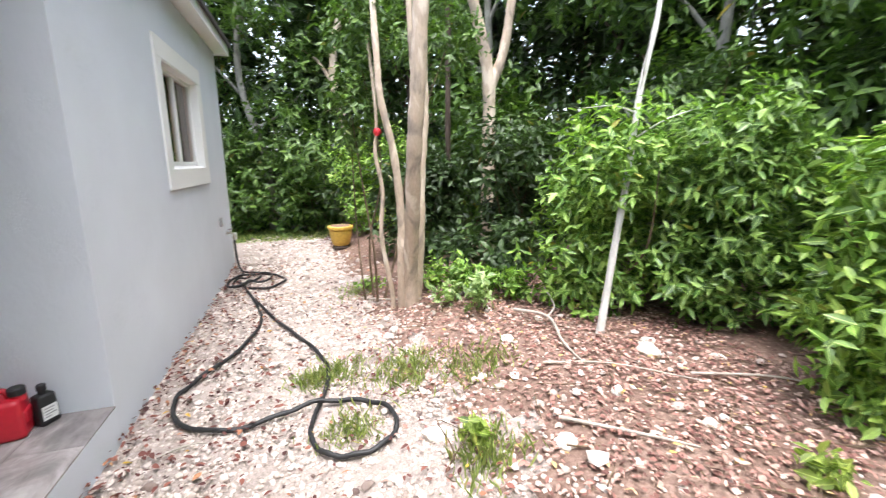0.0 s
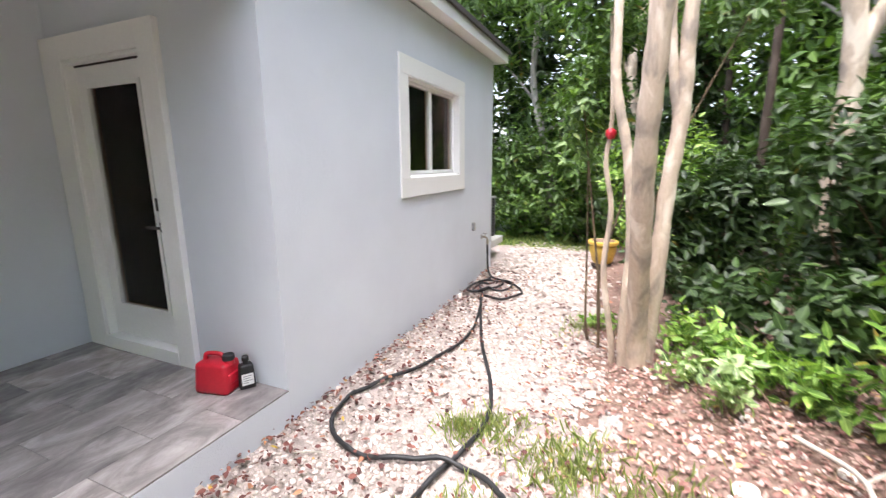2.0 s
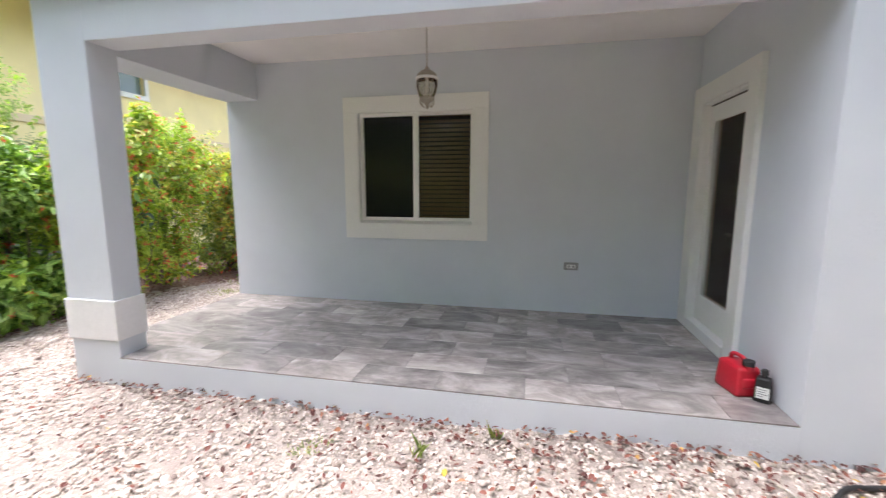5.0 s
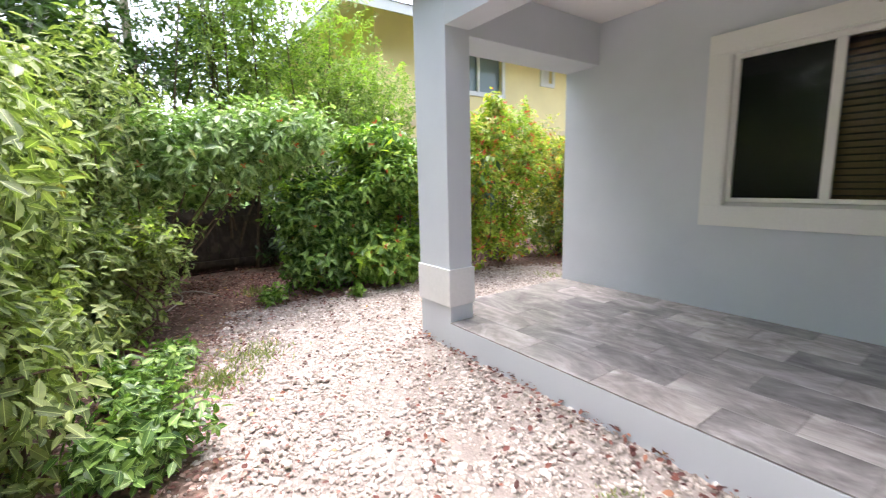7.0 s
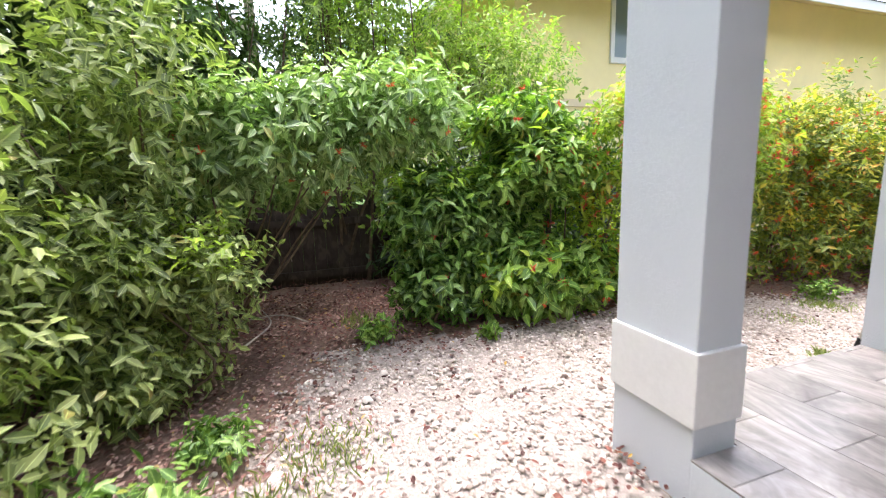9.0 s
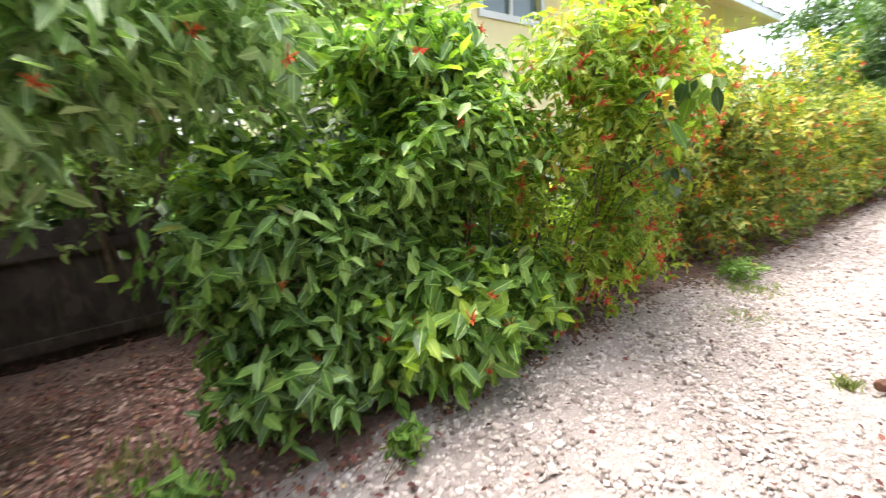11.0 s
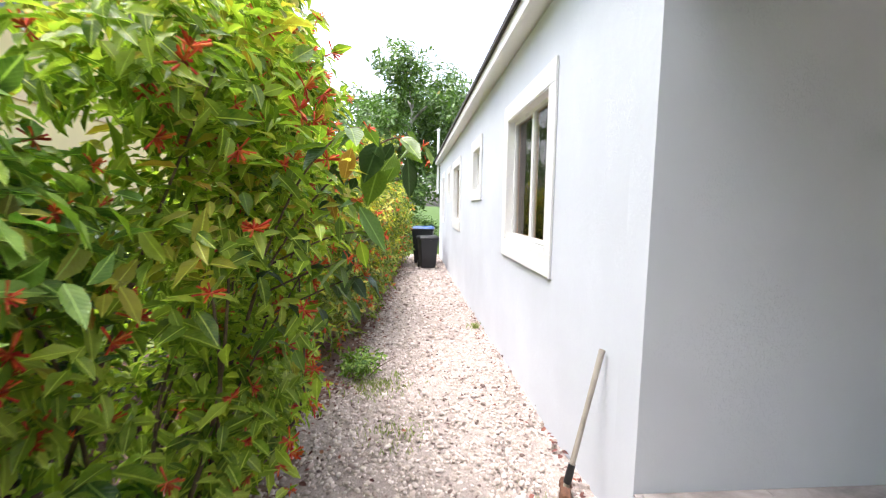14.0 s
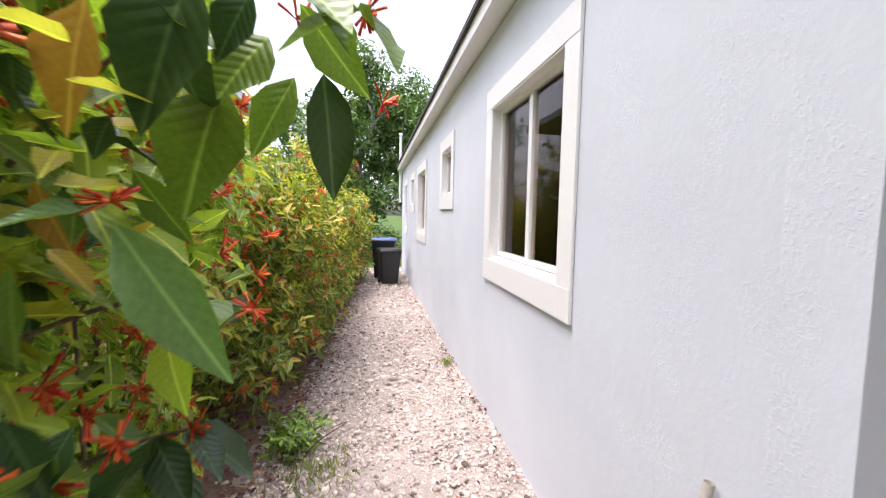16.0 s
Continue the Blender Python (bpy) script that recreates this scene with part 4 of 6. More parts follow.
def plant_south_hedge():
    rng = np.random.default_rng(3)
    big = "dense flowering firebush with orange-red blooms beside the gravel"
    # along the side passage, leaning out over the gravel
    for i, x in enumerate(np.arange(-15.6, -4.9, 1.1)):
        y = float(hedge_foot(x)) - 0.55
        h = 2.35 if x > -9 else 2.1
        bl = blob_row(rng, [(x - 0.5, y), (x + 0.5, y)], 0.66, h + 0.3 * (i % 2), 3, 0.12)
        near = x > -8
        shrub("firebush", big, bl, (x, y - 0.1), 100 + i, 950 if near else 480, 7, 0.095 if near else 0.12, LEAF_FIRE, stems=9, reach=0.3, group="firebush hedge", flowers=110 if near else 60, tops=[(LEAF_TOP, 800 if near else 300, 0.8)])
    # the great firebush by which the passage begins
    for i, bl in enumerate((
        [((-3.0, -4.95, 0.75), (0.6, 0.45, 0.55), 0.8), ((-2.9, -4.9, 0.35), (0.55, 0.32, 0.35), 0.5), ((-3.15, -4.62, 0.65), (0.5, 0.3, 0.5), 0.8), ((-2.45, -5.05, 1.3), (0.4, 0.4, 0.6), 0.7), ((-3.05, -4.58, 1.45), (0.58, 0.5, 0.5), 1.4), ((-2.8, -4.68, 2.0), (0.58, 0.5, 0.45), 1.2), ((-3.35, -4.65, 2.15), (0.45, 0.42, 0.38), 1.0), ((-3.5, -4.6, 2.5), (0.2, 0.2, 0.3), 0.4)],
        [((-4.1, -5.1, 0.8), (0.6, 0.5, 0.6), 0.9), ((-3.9, -4.78, 0.5), (0.5, 0.3, 0.45), 0.6), ((-4.1, -4.82, 1.6), (0.65, 0.55, 0.6), 1.2), ((-4.2, -5.0, 2.3), (0.6, 0.5, 0.5), 1.0), ((-4.75, -5.0, 1.9), (0.5, 0.5, 0.6), 0.8), ((-3.6, -4.95, 1.3), (0.45, 0.4, 0.6), 0.6)],
    )):
        # Bright upper sprigs have the sunshine in their leaf colour.
        shrub("firebush", big, bl, (bl[0][0][0], bl[0][0][1] - 0.05), 120 + i, 460, 7, 0.1, LEAF_FIRE_SUNLIT, FINE, stems=22, stem_r=0.014, reach=0.16, group="firebush hedge", flowers=190, tops=[(LEAF_FIRE_SUNLIT, 950, 0.6), (LEAF_TOP, 420, 1.2)], droop=0.4, shell=0.32, width=0.42)
    # broad-leaved bushes by the porch corner
    lab = "glossy green broad-leaved shrub with veined leaves beside the gravel"
    for i, (bl, n, size, mat) in enumerate((
        ([((-1.9, -5.3, 0.8), (0.6, 0.4, 0.6), 0.5), ((-1.9, -5.08, 1.55), (0.75, 0.55, 0.42), 1.3), ((-1.75, -5.2, 2.0), (0.65, 0.5, 0.33), 1.0)], 1000, 0.12, LEAF_SHRUB),
        ([((-1.6, -4.8, 0.5), (0.55, 0.35, 0.45), 1.0), ((-2.3, -4.85, 0.42), (0.45, 0.3, 0.4), 0.7)], 420, 0.15, LEAF_SHRUB),
        ([((-0.8, -5.1, 0.55), (0.6, 0.48, 0.55), 1.0), ((-0.7, -5.1, 1.2), (0.55, 0.48, 0.45), 1.0), ((-1.2, -5.1, 1.1), (0.5, 0.4, 0.5), 0.8)], 1000, 0.11, LEAF_GLOSSY),
        ([((1.2, -5.7, 1.7), (0.6, 0.5, 0.7), 1.0), ((0.4, -5.9, 1.5), (0.5, 0.4, 0.4), 0.5), ((0.2, -4.85, 1.95), (0.7, 0.5, 0.5), 1.3), ((-0.45, -5.0, 2.1), (0.7, 0.5, 0.5), 1.0), ((0.85, -4.85, 1.85), (0.55, 0.5, 0.5), 1.0)], 1250, 0.11, LEAF_PALE))):
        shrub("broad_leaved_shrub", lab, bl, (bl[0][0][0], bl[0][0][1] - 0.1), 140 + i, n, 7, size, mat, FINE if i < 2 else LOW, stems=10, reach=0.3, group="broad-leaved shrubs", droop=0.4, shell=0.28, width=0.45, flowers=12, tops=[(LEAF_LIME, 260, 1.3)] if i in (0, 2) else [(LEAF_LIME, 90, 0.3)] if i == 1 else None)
    # a taller loose screen behind
    for i, x in enumerate(np.arange(-3.6, 3.4, 1.15)):
        h = (2.4, 3.9, 5.0, 5.4, 5.2, 4.6, 4.4)[i]
        bl = blob_row(rng, [(x - 0.5, -7.3), (x + 0.5, -7.1)], 0.85, h, 4, 0.25, 0.9)
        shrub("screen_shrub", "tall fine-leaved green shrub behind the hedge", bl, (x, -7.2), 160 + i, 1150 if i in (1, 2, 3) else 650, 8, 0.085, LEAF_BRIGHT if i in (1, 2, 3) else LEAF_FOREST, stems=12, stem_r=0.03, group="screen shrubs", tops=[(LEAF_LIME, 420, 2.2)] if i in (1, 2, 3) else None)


plant_south_hedge()


def plant_east():
    rng = np.random.default_rng(4)
    lab = "dense green lanceolate-leaved shrub on leaf mould"
    spots = ((2.7, 2.95, 0.5, 1.75, LEAF_LANCE, 0.095), (3.25, 2.45, 0.5, 1.75, LEAF_GLOSSY, 0.095), (3.05, 0.95, 0.42, 1.45, LEAF_SHRUB, 0.1), (3.95, 1.75, 0.5, 1.5, LEAF_GLOSSY, 0.1), (4.5, 0.2, 0.7, 2.0, LEAF_GLOSSY, 0.12), (2.7, 4.7, 0.6, 1.9, LEAF_DEEP_SHADE, 0.12), (1.75, 5.7, 0.5, 1.5, LEAF_DEEP_SHADE, 0.12), (1.25, 7.6, 0.5, 1.7, LEAF_SHRUB, 0.1), (4.2, 3.6, 0.9, 2.6, LEAF_FOREST, 0.11))
    for i, (x, y, r, h, mat, size) in enumerate(spots):
        bl = blob_row(rng, [(x - 0.25, y), (x + 0.25, y)], r, h, 3, 0.1)
        shrub("lanceolate_shrub", lab, bl, (x, y), 200 + i, 950 if i < 4 else 600, 7, size, mat, LOW, stems=9, group="east shrubs", droop=0.2, lift=0.45, width=0.42, shell=0.3)
    for i, (x, y, r, h) in enumerate(((1.6, -4.35, 0.4, 1.2), (1.95, -2.3, 0.65, 2.3), (1.95, -3.4, 0.65, 2.7), (2.3, -1.4, 0.55, 1.7), (1.8, -4.6, 0.6, 2.8), (3.3, -2.0, 0.9, 3.4))):
        bl = blob_row(rng, [(x, y - 0.3), (x, y + 0.3)], r, h, 3, 0.1)
        shrub("loose_shrub", "loose yellow-green narrow-leaved shrub with pale twigs", bl, (x, y), 230 + i, 1000, 7, 0.09, LEAF_OLIVE if i != 5 else LEAF_FOREST, stems=14, group="loose shrubs", width=0.42, droop=0.45, shell=0.3)
    body = [((1.3, -4.35, 0.5), (0.45, 0.42, 0.5), 1.0), ((1.05, -4.25, 0.95), (0.38, 0.34, 0.36), 1.0), ((1.5, -4.2, 1.0), (0.4, 0.4, 0.45), 0.8)]
    shrub("lime_tipped_shrub", "olive shrub with lime green tips at the hedge's edge", body, (1.3, -4.4), 240, 420, 7, 0.075, LEAF_OLIVE, LOW, stems=9, width=0.45, shell=0.3, reach=0.3, tops=[(LEAF_LIME, 190, 0.85)])
    low = "low leafy ground plant on leaf mould"
    for i, (x, y, r, h, mat, size) in enumerate(((1.55, 3.62, 0.16, 0.5, LEAF_LANCE, 0.09), (1.95, 3.25, 0.18, 0.4, LEAF_LANCE, 0.09), (1.5, 3.12, 0.16, 0.4, LEAF_PALE, 0.075), (1.75, 4.15, 0.3, 0.7, LEAF_DEEP_SHADE, 0.1), (2.3, 3.95, 0.32, 0.8, LEAF_DEEP_SHADE, 0.1), (1.5, 4.6, 0.25, 0.6, LEAF_DEEP_SHADE, 0.1), (1.35, 4.0, 0.2, 0.4, LEAF_SHRUB, 0.08), (1.25, -2.1, 0.38, 0.5, LEAF_GLOSSY, 0.07), (1.2, -2.9, 0.34, 0.42, LEAF_GLOSSY, 0.07), (1.0, -3.6, 0.25, 0.25, LEAF_GLOSSY, 0.06), (1.7, 3.4, 0.22, 0.45, LEAF_LANCE, 0.085), (2.05, 3.65, 0.3, 0.75, LEAF_DEEP_SHADE, 0.1), (1.35, 3.45, 0.2, 0.3, LEAF_PALE, 0.07), (2.3, 3.1, 0.25, 0.4, LEAF_LANCE, 0.08), (0.75, 4.6, 0.2, 0.25, LEAF_SHRUB, 0.06), (2.1, 0.75, 0.1, 0.15, LEAF_BRIGHT, 0.07), (0.86, 1.6, 0.08, 0.2, LEAF_BRIGHT, 0.07), (-5.4, -4.4, 0.25, 0.3, LEAF_SHRUB, 0.06), (-0.1, -4.75, 0.2, 0.25, LEAF_SHRUB, 0.07), (-1.05, -4.5, 0.13, 0.2, LEAF_SHRUB, 0.07))):
        z = float(ground_z(x, y))
        bl = [((x, y, z + h * 0.5), (r, r, h * 0.5), 1.0)]
        shrub("ground_plant", low, bl, (x, y), 250 + i, max(14, int((520 if y < 0 else 190) * r * h * 2)), 6, size, mat, LOW, stems=5, stem_r=0.006, group="ground plants", width=0.55, shell=0.4, reach=0.2)


plant_east()


def tree(name, label, base, height, crown, seed, bark, mat, trunk_r=0.09, lean=(0, 0), count=1500, size=0.09, limbs=7, crown_low=0.45):
    rng = np.random.default_rng(seed)
    z0 = float(ground_z(base[0], base[1]))
    ob = thing(name, label, "tree", Matrix.Translation((base[0], base[1], z0)))
    inv = ob.matrix_world.inverted()
    b = np.array([base[0], base[1], z0 - 0.05])
    top = b + np.array([lean[0], lean[1], height])
    pts = [b] + [b + (top - b) * t + np.append(rng.normal(0, 0.02 * height, 2) * min(1, 2 * t), 0) for t in (0.2, 0.4, 0.6, 0.8)] + [top]
    spine = curve_through(pts, 5)
    rad = np.linspace(trunk_r, trunk_r * 0.3, len(spine))
    rad[0] *= 1.5
    rad[1] *= 1.15
    kids = [tubes("trunk", [(spine, rad)], bark, ob, "", 10)]
    blobs = []
    for i in range(limbs):
        t = crown_low + (1 - crown_low) * (i + 0.5) / limbs
        p = spine[int(t * (len(spine) - 1))]
        a = 2.4 * i + rng.uniform(0, 1)
        end = p + np.array([math.cos(a) * crown * 0.7, math.sin(a) * crown * 0.7, height * 0.08 + rng.uniform(0, 0.5)])
        mid = (p + end) / 2 + np.array([0, 0, 0.15]) + rng.normal(0, 0.08, 3)
        pp = curve_through([p, mid, end], 5)
        kids.append(tubes("limb", [(pp, np.linspace(trunk_r * 0.4, trunk_r * 0.1, len(pp)))], bark, ob, "", 7))
        blobs.append((tuple(end), (crown * 0.55, crown * 0.55, crown * 0.42), 1.0))
        blobs.append((tuple(mid), (crown * 0.4, crown * 0.4, crown * 0.35), 0.5))
    kids.append(foliage("crown", rng, blobs, count, 8, size, mat, ob, LOW, 0.3)[0])
    for kid in kids:
        kid.matrix_parent_inverse = inv
    return ob


def plant_woods():
    rng = np.random.default_rng(6)
    spots = [(-2.5, 10.2), (-0.6, 9.8), (0.9, 9.4), (2.2, 8.2), (3.4, 7.0), (3.0, 9.8), (4.6, 5.8), (5.2, 4.2), (5.4, 2.4), (5.2, 0.6), (4.8, -1.2), (4.2, -3.2), (3.6, -5.2), (6.8, 6.6), (7.0, 3.2), (7.0, 0.0), (-4.5, 10.5), (0.5, 12.0), (5.2, 9.4), (2.7, -7.4), (0.7, -9.3), (-0.9, -9.6)]
    for i, (x, y) in enumerate(spots):
        h = rng.uniform(5.0, 6.4) + (2.4 if y > 3.0 or y < -7 else 0)
        tree("woodland_tree", "slender dark-leaved woodland tree in a dense thicket", (x, y), h, 1.6, 300 + i, (BARK_DARK, BARK_GREY, BARK_PALE)[i % 3], LEAF_FOREST, 0.06 + 0.03 * (i % 3), rng.normal(0, 0.4, 2), 400, 0.18, 8, 0.25)
    # the undergrowth that closes the thicket
    for i, (x, y) in enumerate([(-2.6, 9.6), (-1.2, 9.8), (0.4, 9.5), (1.8, 8.6), (2.9, 7.2), (3.5, 5.9), (4.8, 4.6), (5.1, 3.2), (5.1, 1.8), (5.1, 0.5), (4.4, -1.0), (3.6, -3.4), (3.2, -5.0), (2.6, -6.0), (0.2, -8.6), (1.6, -8.6), (3.0, -8.2)]):
        bl = blob_row(rng, [(x - 0.5, y), (x + 0.5, y)], 0.85, 2.7, 3, 0.2)
        shrub("thicket_shrub", "dark green undergrowth shrub at the wood's edge", bl, (x, y), 340 + i, 430, 7, 0.16, LEAF_FOREST if i % 3 else LEAF_DEEP_SHADE, stems=8, group="thicket")
    # the tall leafage behind, and the heart of the south hedge, coloured dark for shade
    for i, (x, y, h) in enumerate([(-3.2, 11.2, 7.4), (-1.4, 11.0, 7.6), (0.6, 10.8, 7.8), (2.2, 9.8, 7.6), (3.7, 8.4, 7.4), (4.9, 7.0, 7.2), (6.0, 5.4, 6.6), (6.5, 3.7, 6.0), (6.6, 2.0, 4.6), (6.4, -0.6, 4.6), (4.6, -3.8, 4.8), (3.5, -5.9, 4.8), (2.3, -8.8, 4.8)]):
        bl = blob_row(rng, [(x - 0.6, y), (x + 0.6, y)], 1.1, h, 4, 0.25)
        shrub("tall_thicket", "tall leafage deep in the thicket, shade put into its green", bl, (x, y), 360 + i, 560, 7, 0.3, LEAF_DEEP_SHADE, stems=6, stem_r=0.04, group="tall thicket")
    # Added to close see-through gaps, with shade in their leaf colour.
    for i, x in enumerate((-4.2, -3.2, -2.3, -1.2)):
        bl = blob_row(rng, [(x - 0.4, -6.2), (x + 0.4, -6.2)], 0.6, 1.7, 3, 0.12)
        shrub("inner_shrub", "added shrub in the heart of the hedge, coloured dark as shade", bl, (x, -6.2), 380 + i, 380, 7, 0.12, LEAF_DEEP_SHADE, stems=6, group="inner shrubs")


plant_woods()

# far trees beyond the passage's end
tree("garden_tree", "tall leafy garden tree beyond the house", (-23.0, -4.6), 7.5, 2.6, 401, BARK_GREY, LEAF_FOREST, 0.2, (0.3, 0.6), 1400, 0.28, 11, 0.25)
tree("garden_tree", "tall leafy garden tree beyond the house", (-27.0, -1.0), 8.5, 3.4, 402, BARK_GREY, LEAF_FOREST, 0.24, (0.3, 0.2), 1400, 0.3, 11, 0.25)
tree("garden_tree", "tall leafy garden tree beyond the house", (-33.0, -8.0), 9.0, 4.0, 403, BARK_GREY, LEAF_FOREST, 0.24, (0.3, 0.2), 900, 0.4, 10, 0.2)
for i, (x, y) in enumerate(((-19.5, -5.2), (-21.0, -3.9), (-20.5, -6.2))):
    shrub("border_shrub", "rounded garden shrub at the far end of the passage", blob_row(np.random.default_rng(90 + i), [(x, y - 0.5), (x, y + 0.5)], 0.8, 1.5, 3, 0.2), (x, y), 410 + i, 300, 7, 0.15, (LEAF_FIRE, LEAF_FOREST, LEAF_FIRE)[i], group="border shrubs")


# ---- trunks beside the gravel ----
def bare_tree(name, label, stems, bark):
    ob = thing(name, label, "tree", Matrix.Translation(stems[0][0][0]))
    inv = ob.matrix_world.inverted()
    for pts, r0, r1 in stems:
        line = curve_through(pts, 8)
        rad = np.linspace(r0, r1, len(line))
        if pts[0][2] < 0.3:
            rad[:4] *= np.array([1.7, 1.4, 1.18, 1.06])
        rad = rad * (1 + 0.06 * np.sin(np.arange(len(line)) * 1.7))
        k = tubes("trunk" if r0 > 0.02 else "branch", [(line, rad)], bark, ob, "", 14 if r0 > 0.02 else 6)
        k.matrix_parent_inverse = inv
    return ob


bare_tree("multi_trunk_tree", "smooth tan mottled multi-trunked tree beside the gravel", [
    ([(1.05, 3.82, -0.05), (1.04, 3.74, 0.5), (1.01, 3.5, 1.1), (0.985, 3.27, 1.75), (1.0, 3.16, 2.3), (1.01, 3.09, 2.9), (1.03, 3.0, 4.0), (1.02, 2.95, 5.2)], 0.074, 0.052),
    ([(1.1, 3.88, -0.05), (1.13, 3.75, 0.75), (1.15, 3.74, 1.45), (1.195, 3.75, 2.0), (1.19, 3.74, 2.6), (1.24, 3.8, 3.6), (1.3, 3.9, 5.0)], 0.06, 0.036),
    ([(1.185, 3.75, 1.9), (1.12, 3.74, 2.25), (1.08, 3.73, 2.65), (1.06, 3.75, 3.4)], 0.036, 0.022),
    ([(0.97, 3.84, -0.05), (0.952, 3.75, 0.54), (0.958, 3.75, 1.1), (0.9, 3.74, 1.66), (0.794, 3.75, 2.15), (0.774, 3.76, 2.5), (0.74, 3.85, 3.6)], 0.044, 0.026),
    ([(0.88, 3.9, -0.05), (0.874, 3.85, 0.28), (0.784, 3.85, 0.85), (0.805, 3.85, 1.32), (0.749, 3.86, 1.66), (0.768, 3.86, 2.0), (0.72, 3.9, 2.7)], 0.026, 0.013)], BARK_PALE)
bare_tree("leaning_sapling", "thin pale grey sapling leaning over leaf mould", [
    ([(2.17, 2.33, 0.05), (2.33, 2.42, 0.8), (2.5, 2.52, 1.5), (2.62, 2.6, 2.1), (2.8, 2.68, 2.7), (2.9, 2.75, 3.4)], 0.03, 0.017), ([(2.6, 2.59, 1.95), (2.35, 2.55, 1.99), (2.1, 2.58, 1.97)], 0.007, 0.003), ([(2.55, 2.55, 1.75), (2.8, 2.5, 1.9), (3.1, 2.45, 2.0)], 0.008, 0.003), ([(2.62, 2.6, 2.1), (2.55, 2.48, 2.35), (2.5, 2.4, 2.5)], 0.007, 0.003)], BARK_WHITE)
bare_tree("forked_tree", "pale pinkish forked tree trunk in the thicket", [
    ([(2.62, 5.4, -0.05), (2.58, 5.4, 1.4), (2.55, 5.35, 2.6), (2.35, 5.3, 3.4), (2.0, 5.2, 4.4)], 0.11, 0.06),
    ([(2.55, 5.36, 2.5), (2.75, 5.3, 3.1), (2.85, 5.2, 4.2)], 0.075, 0.05)], BARK_PALE)
bare_tree("slim_tree", "slim purplish-brown trunk in the thicket", [([(2.1, 5.7, -0.05), (2.1, 5.75, 2.0), (2.12, 5.8, 4.6)], 0.045, 0.035)], BARK_DARK)
shrub("young_tree", "spindly young tree with small leaves beside the bigger trunks", [((0.72, 4.15, 2.9), (0.4, 0.4, 0.6), 1.0), ((0.6, 4.1, 2.1), (0.3, 0.3, 0.4), 0.5), ((1.6, 4.6, 3.0), (0.6, 0.5, 0.5), 0.8)], (0.78, 4.2), 290, 420, 7, 0.085, LEAF_FOREST, stems=4, stem_r=0.016)


def build_ornament():
    ob = thing("hanging_ornament", "small red ball hanging beside a thin trunk", "ornament", Matrix.Translation((0.77, 3.83, 1.86)))
    part("ball", lathe([(0.006, -0.04), (0.026, -0.03), (0.04, -0.004), (0.034, 0.022), (0.012, 0.036)], 16), RED, ob, "", smooth=True)
    tubes("cord", [(np.array([(0, 0, 0.034), (0.005, 0.01, 0.11), (0.0, 0.025, 0.19)]), 0.002)], TWIG, ob, "", 5)


build_ornament()


def build_vine():
    line = curve_through([(0.74, 4.3, 4.6), (0.79, 4.32, 3.6), (0.8, 4.3, 2.8), (0.81, 4.31, 2.15)], 6)
    tagged(tubes("hanging_vine", [(line, np.linspace(0.009, 0.006, len(line)))], GRASS, None, "", 6), "thin pale yellow-green vine hanging from the trees", "vine")


build_vine()


# ---- things on and by the porch ----
def build_lantern():
    x, y = -2.02, -0.09
    ob = thing("pendant_lantern", "weathered brass bell-shaped glass lantern on a chain", "lamp", Matrix.Translation((x, y, 2.28)))
    part("finial", lathe([(0.0005, 0.0), (0.012, 0.012), (0.006, 0.03), (0.02, 0.04), (0.03, 0.055)], 12), BRASS, ob)
    cup = part("cup", lathe([(0.03, 0.055), (0.055, 0.075), (0.062, 0.095), (0.058, 0.105)], 18), BRASS, ob)
    for i in range(6):
        a = i * math.pi / 3
        leg = curve_through([(0.035 * math.cos(a), 0.035 * math.sin(a), 0.02), (0.06 * math.cos(a), 0.06 * math.sin(a), 0.05), (0.058 * math.cos(a), 0.058 * math.sin(a), 0.1)], 4)
        tubes("scroll", [(leg, 0.005)], BRASS, cup, "", 6)
    part("glass_shade", lathe([(0.06, 0.1), (0.078, 0.14), (0.09, 0.19), (0.088, 0.23), (0.083, 0.245)], 24), LAMP_GLASS, ob, "bevelled clear glass", smooth=True)
    for i in range(8):
        a = i * math.pi / 4
        rib = [(r * math.cos(a), r * math.sin(a), z) for r, z in ((0.062, 0.1), (0.08, 0.14), (0.092, 0.19), (0.09, 0.23), (0.085, 0.246))]
        tubes("rib", [(np.array(rib), 0.003)], BRASS, ob, "", 6)
    part("collar", lathe([(0.1, 0.246), (0.102, 0.256), (0.094, 0.266)], 24), TRIM, ob, "white rim")
    part("cap", lathe([(0.09, 0.266), (0.08, 0.29), (0.055, 0.315), (0.022, 0.33), (0.012, 0.35), (0.004, 0.36)], 20), BRASS, ob)
    part("bulb", lathe([(0.004, 0.12), (0.018, 0.14), (0.022, 0.17), (0.012, 0.2), (0.01, 0.246)], 12), LABEL_WHITE, ob)
    link = tube_arrays([(0.008 * math.cos(t), 0, 0.014 * math.sin(t)) for t in np.linspace(0, 2 * math.pi, 11)], 0.0022, 5)
    me = mesh_np("chain_link", *link)
    me.materials.append(BRASS)
    n = 16
    for i in range(n):
        k = new("chain_link", me)
        k.parent = ob
        k.matrix_local = pose(0, 0, 0.37 + i * (0.78 - 0.385) / (n - 1), 0, 0, 90 * (i % 2))
    part("canopy", lathe([(0.05, 0.755), (0.05, 0.765), (0.02, 0.78)], 16), BRASS, ob)


build_lantern()


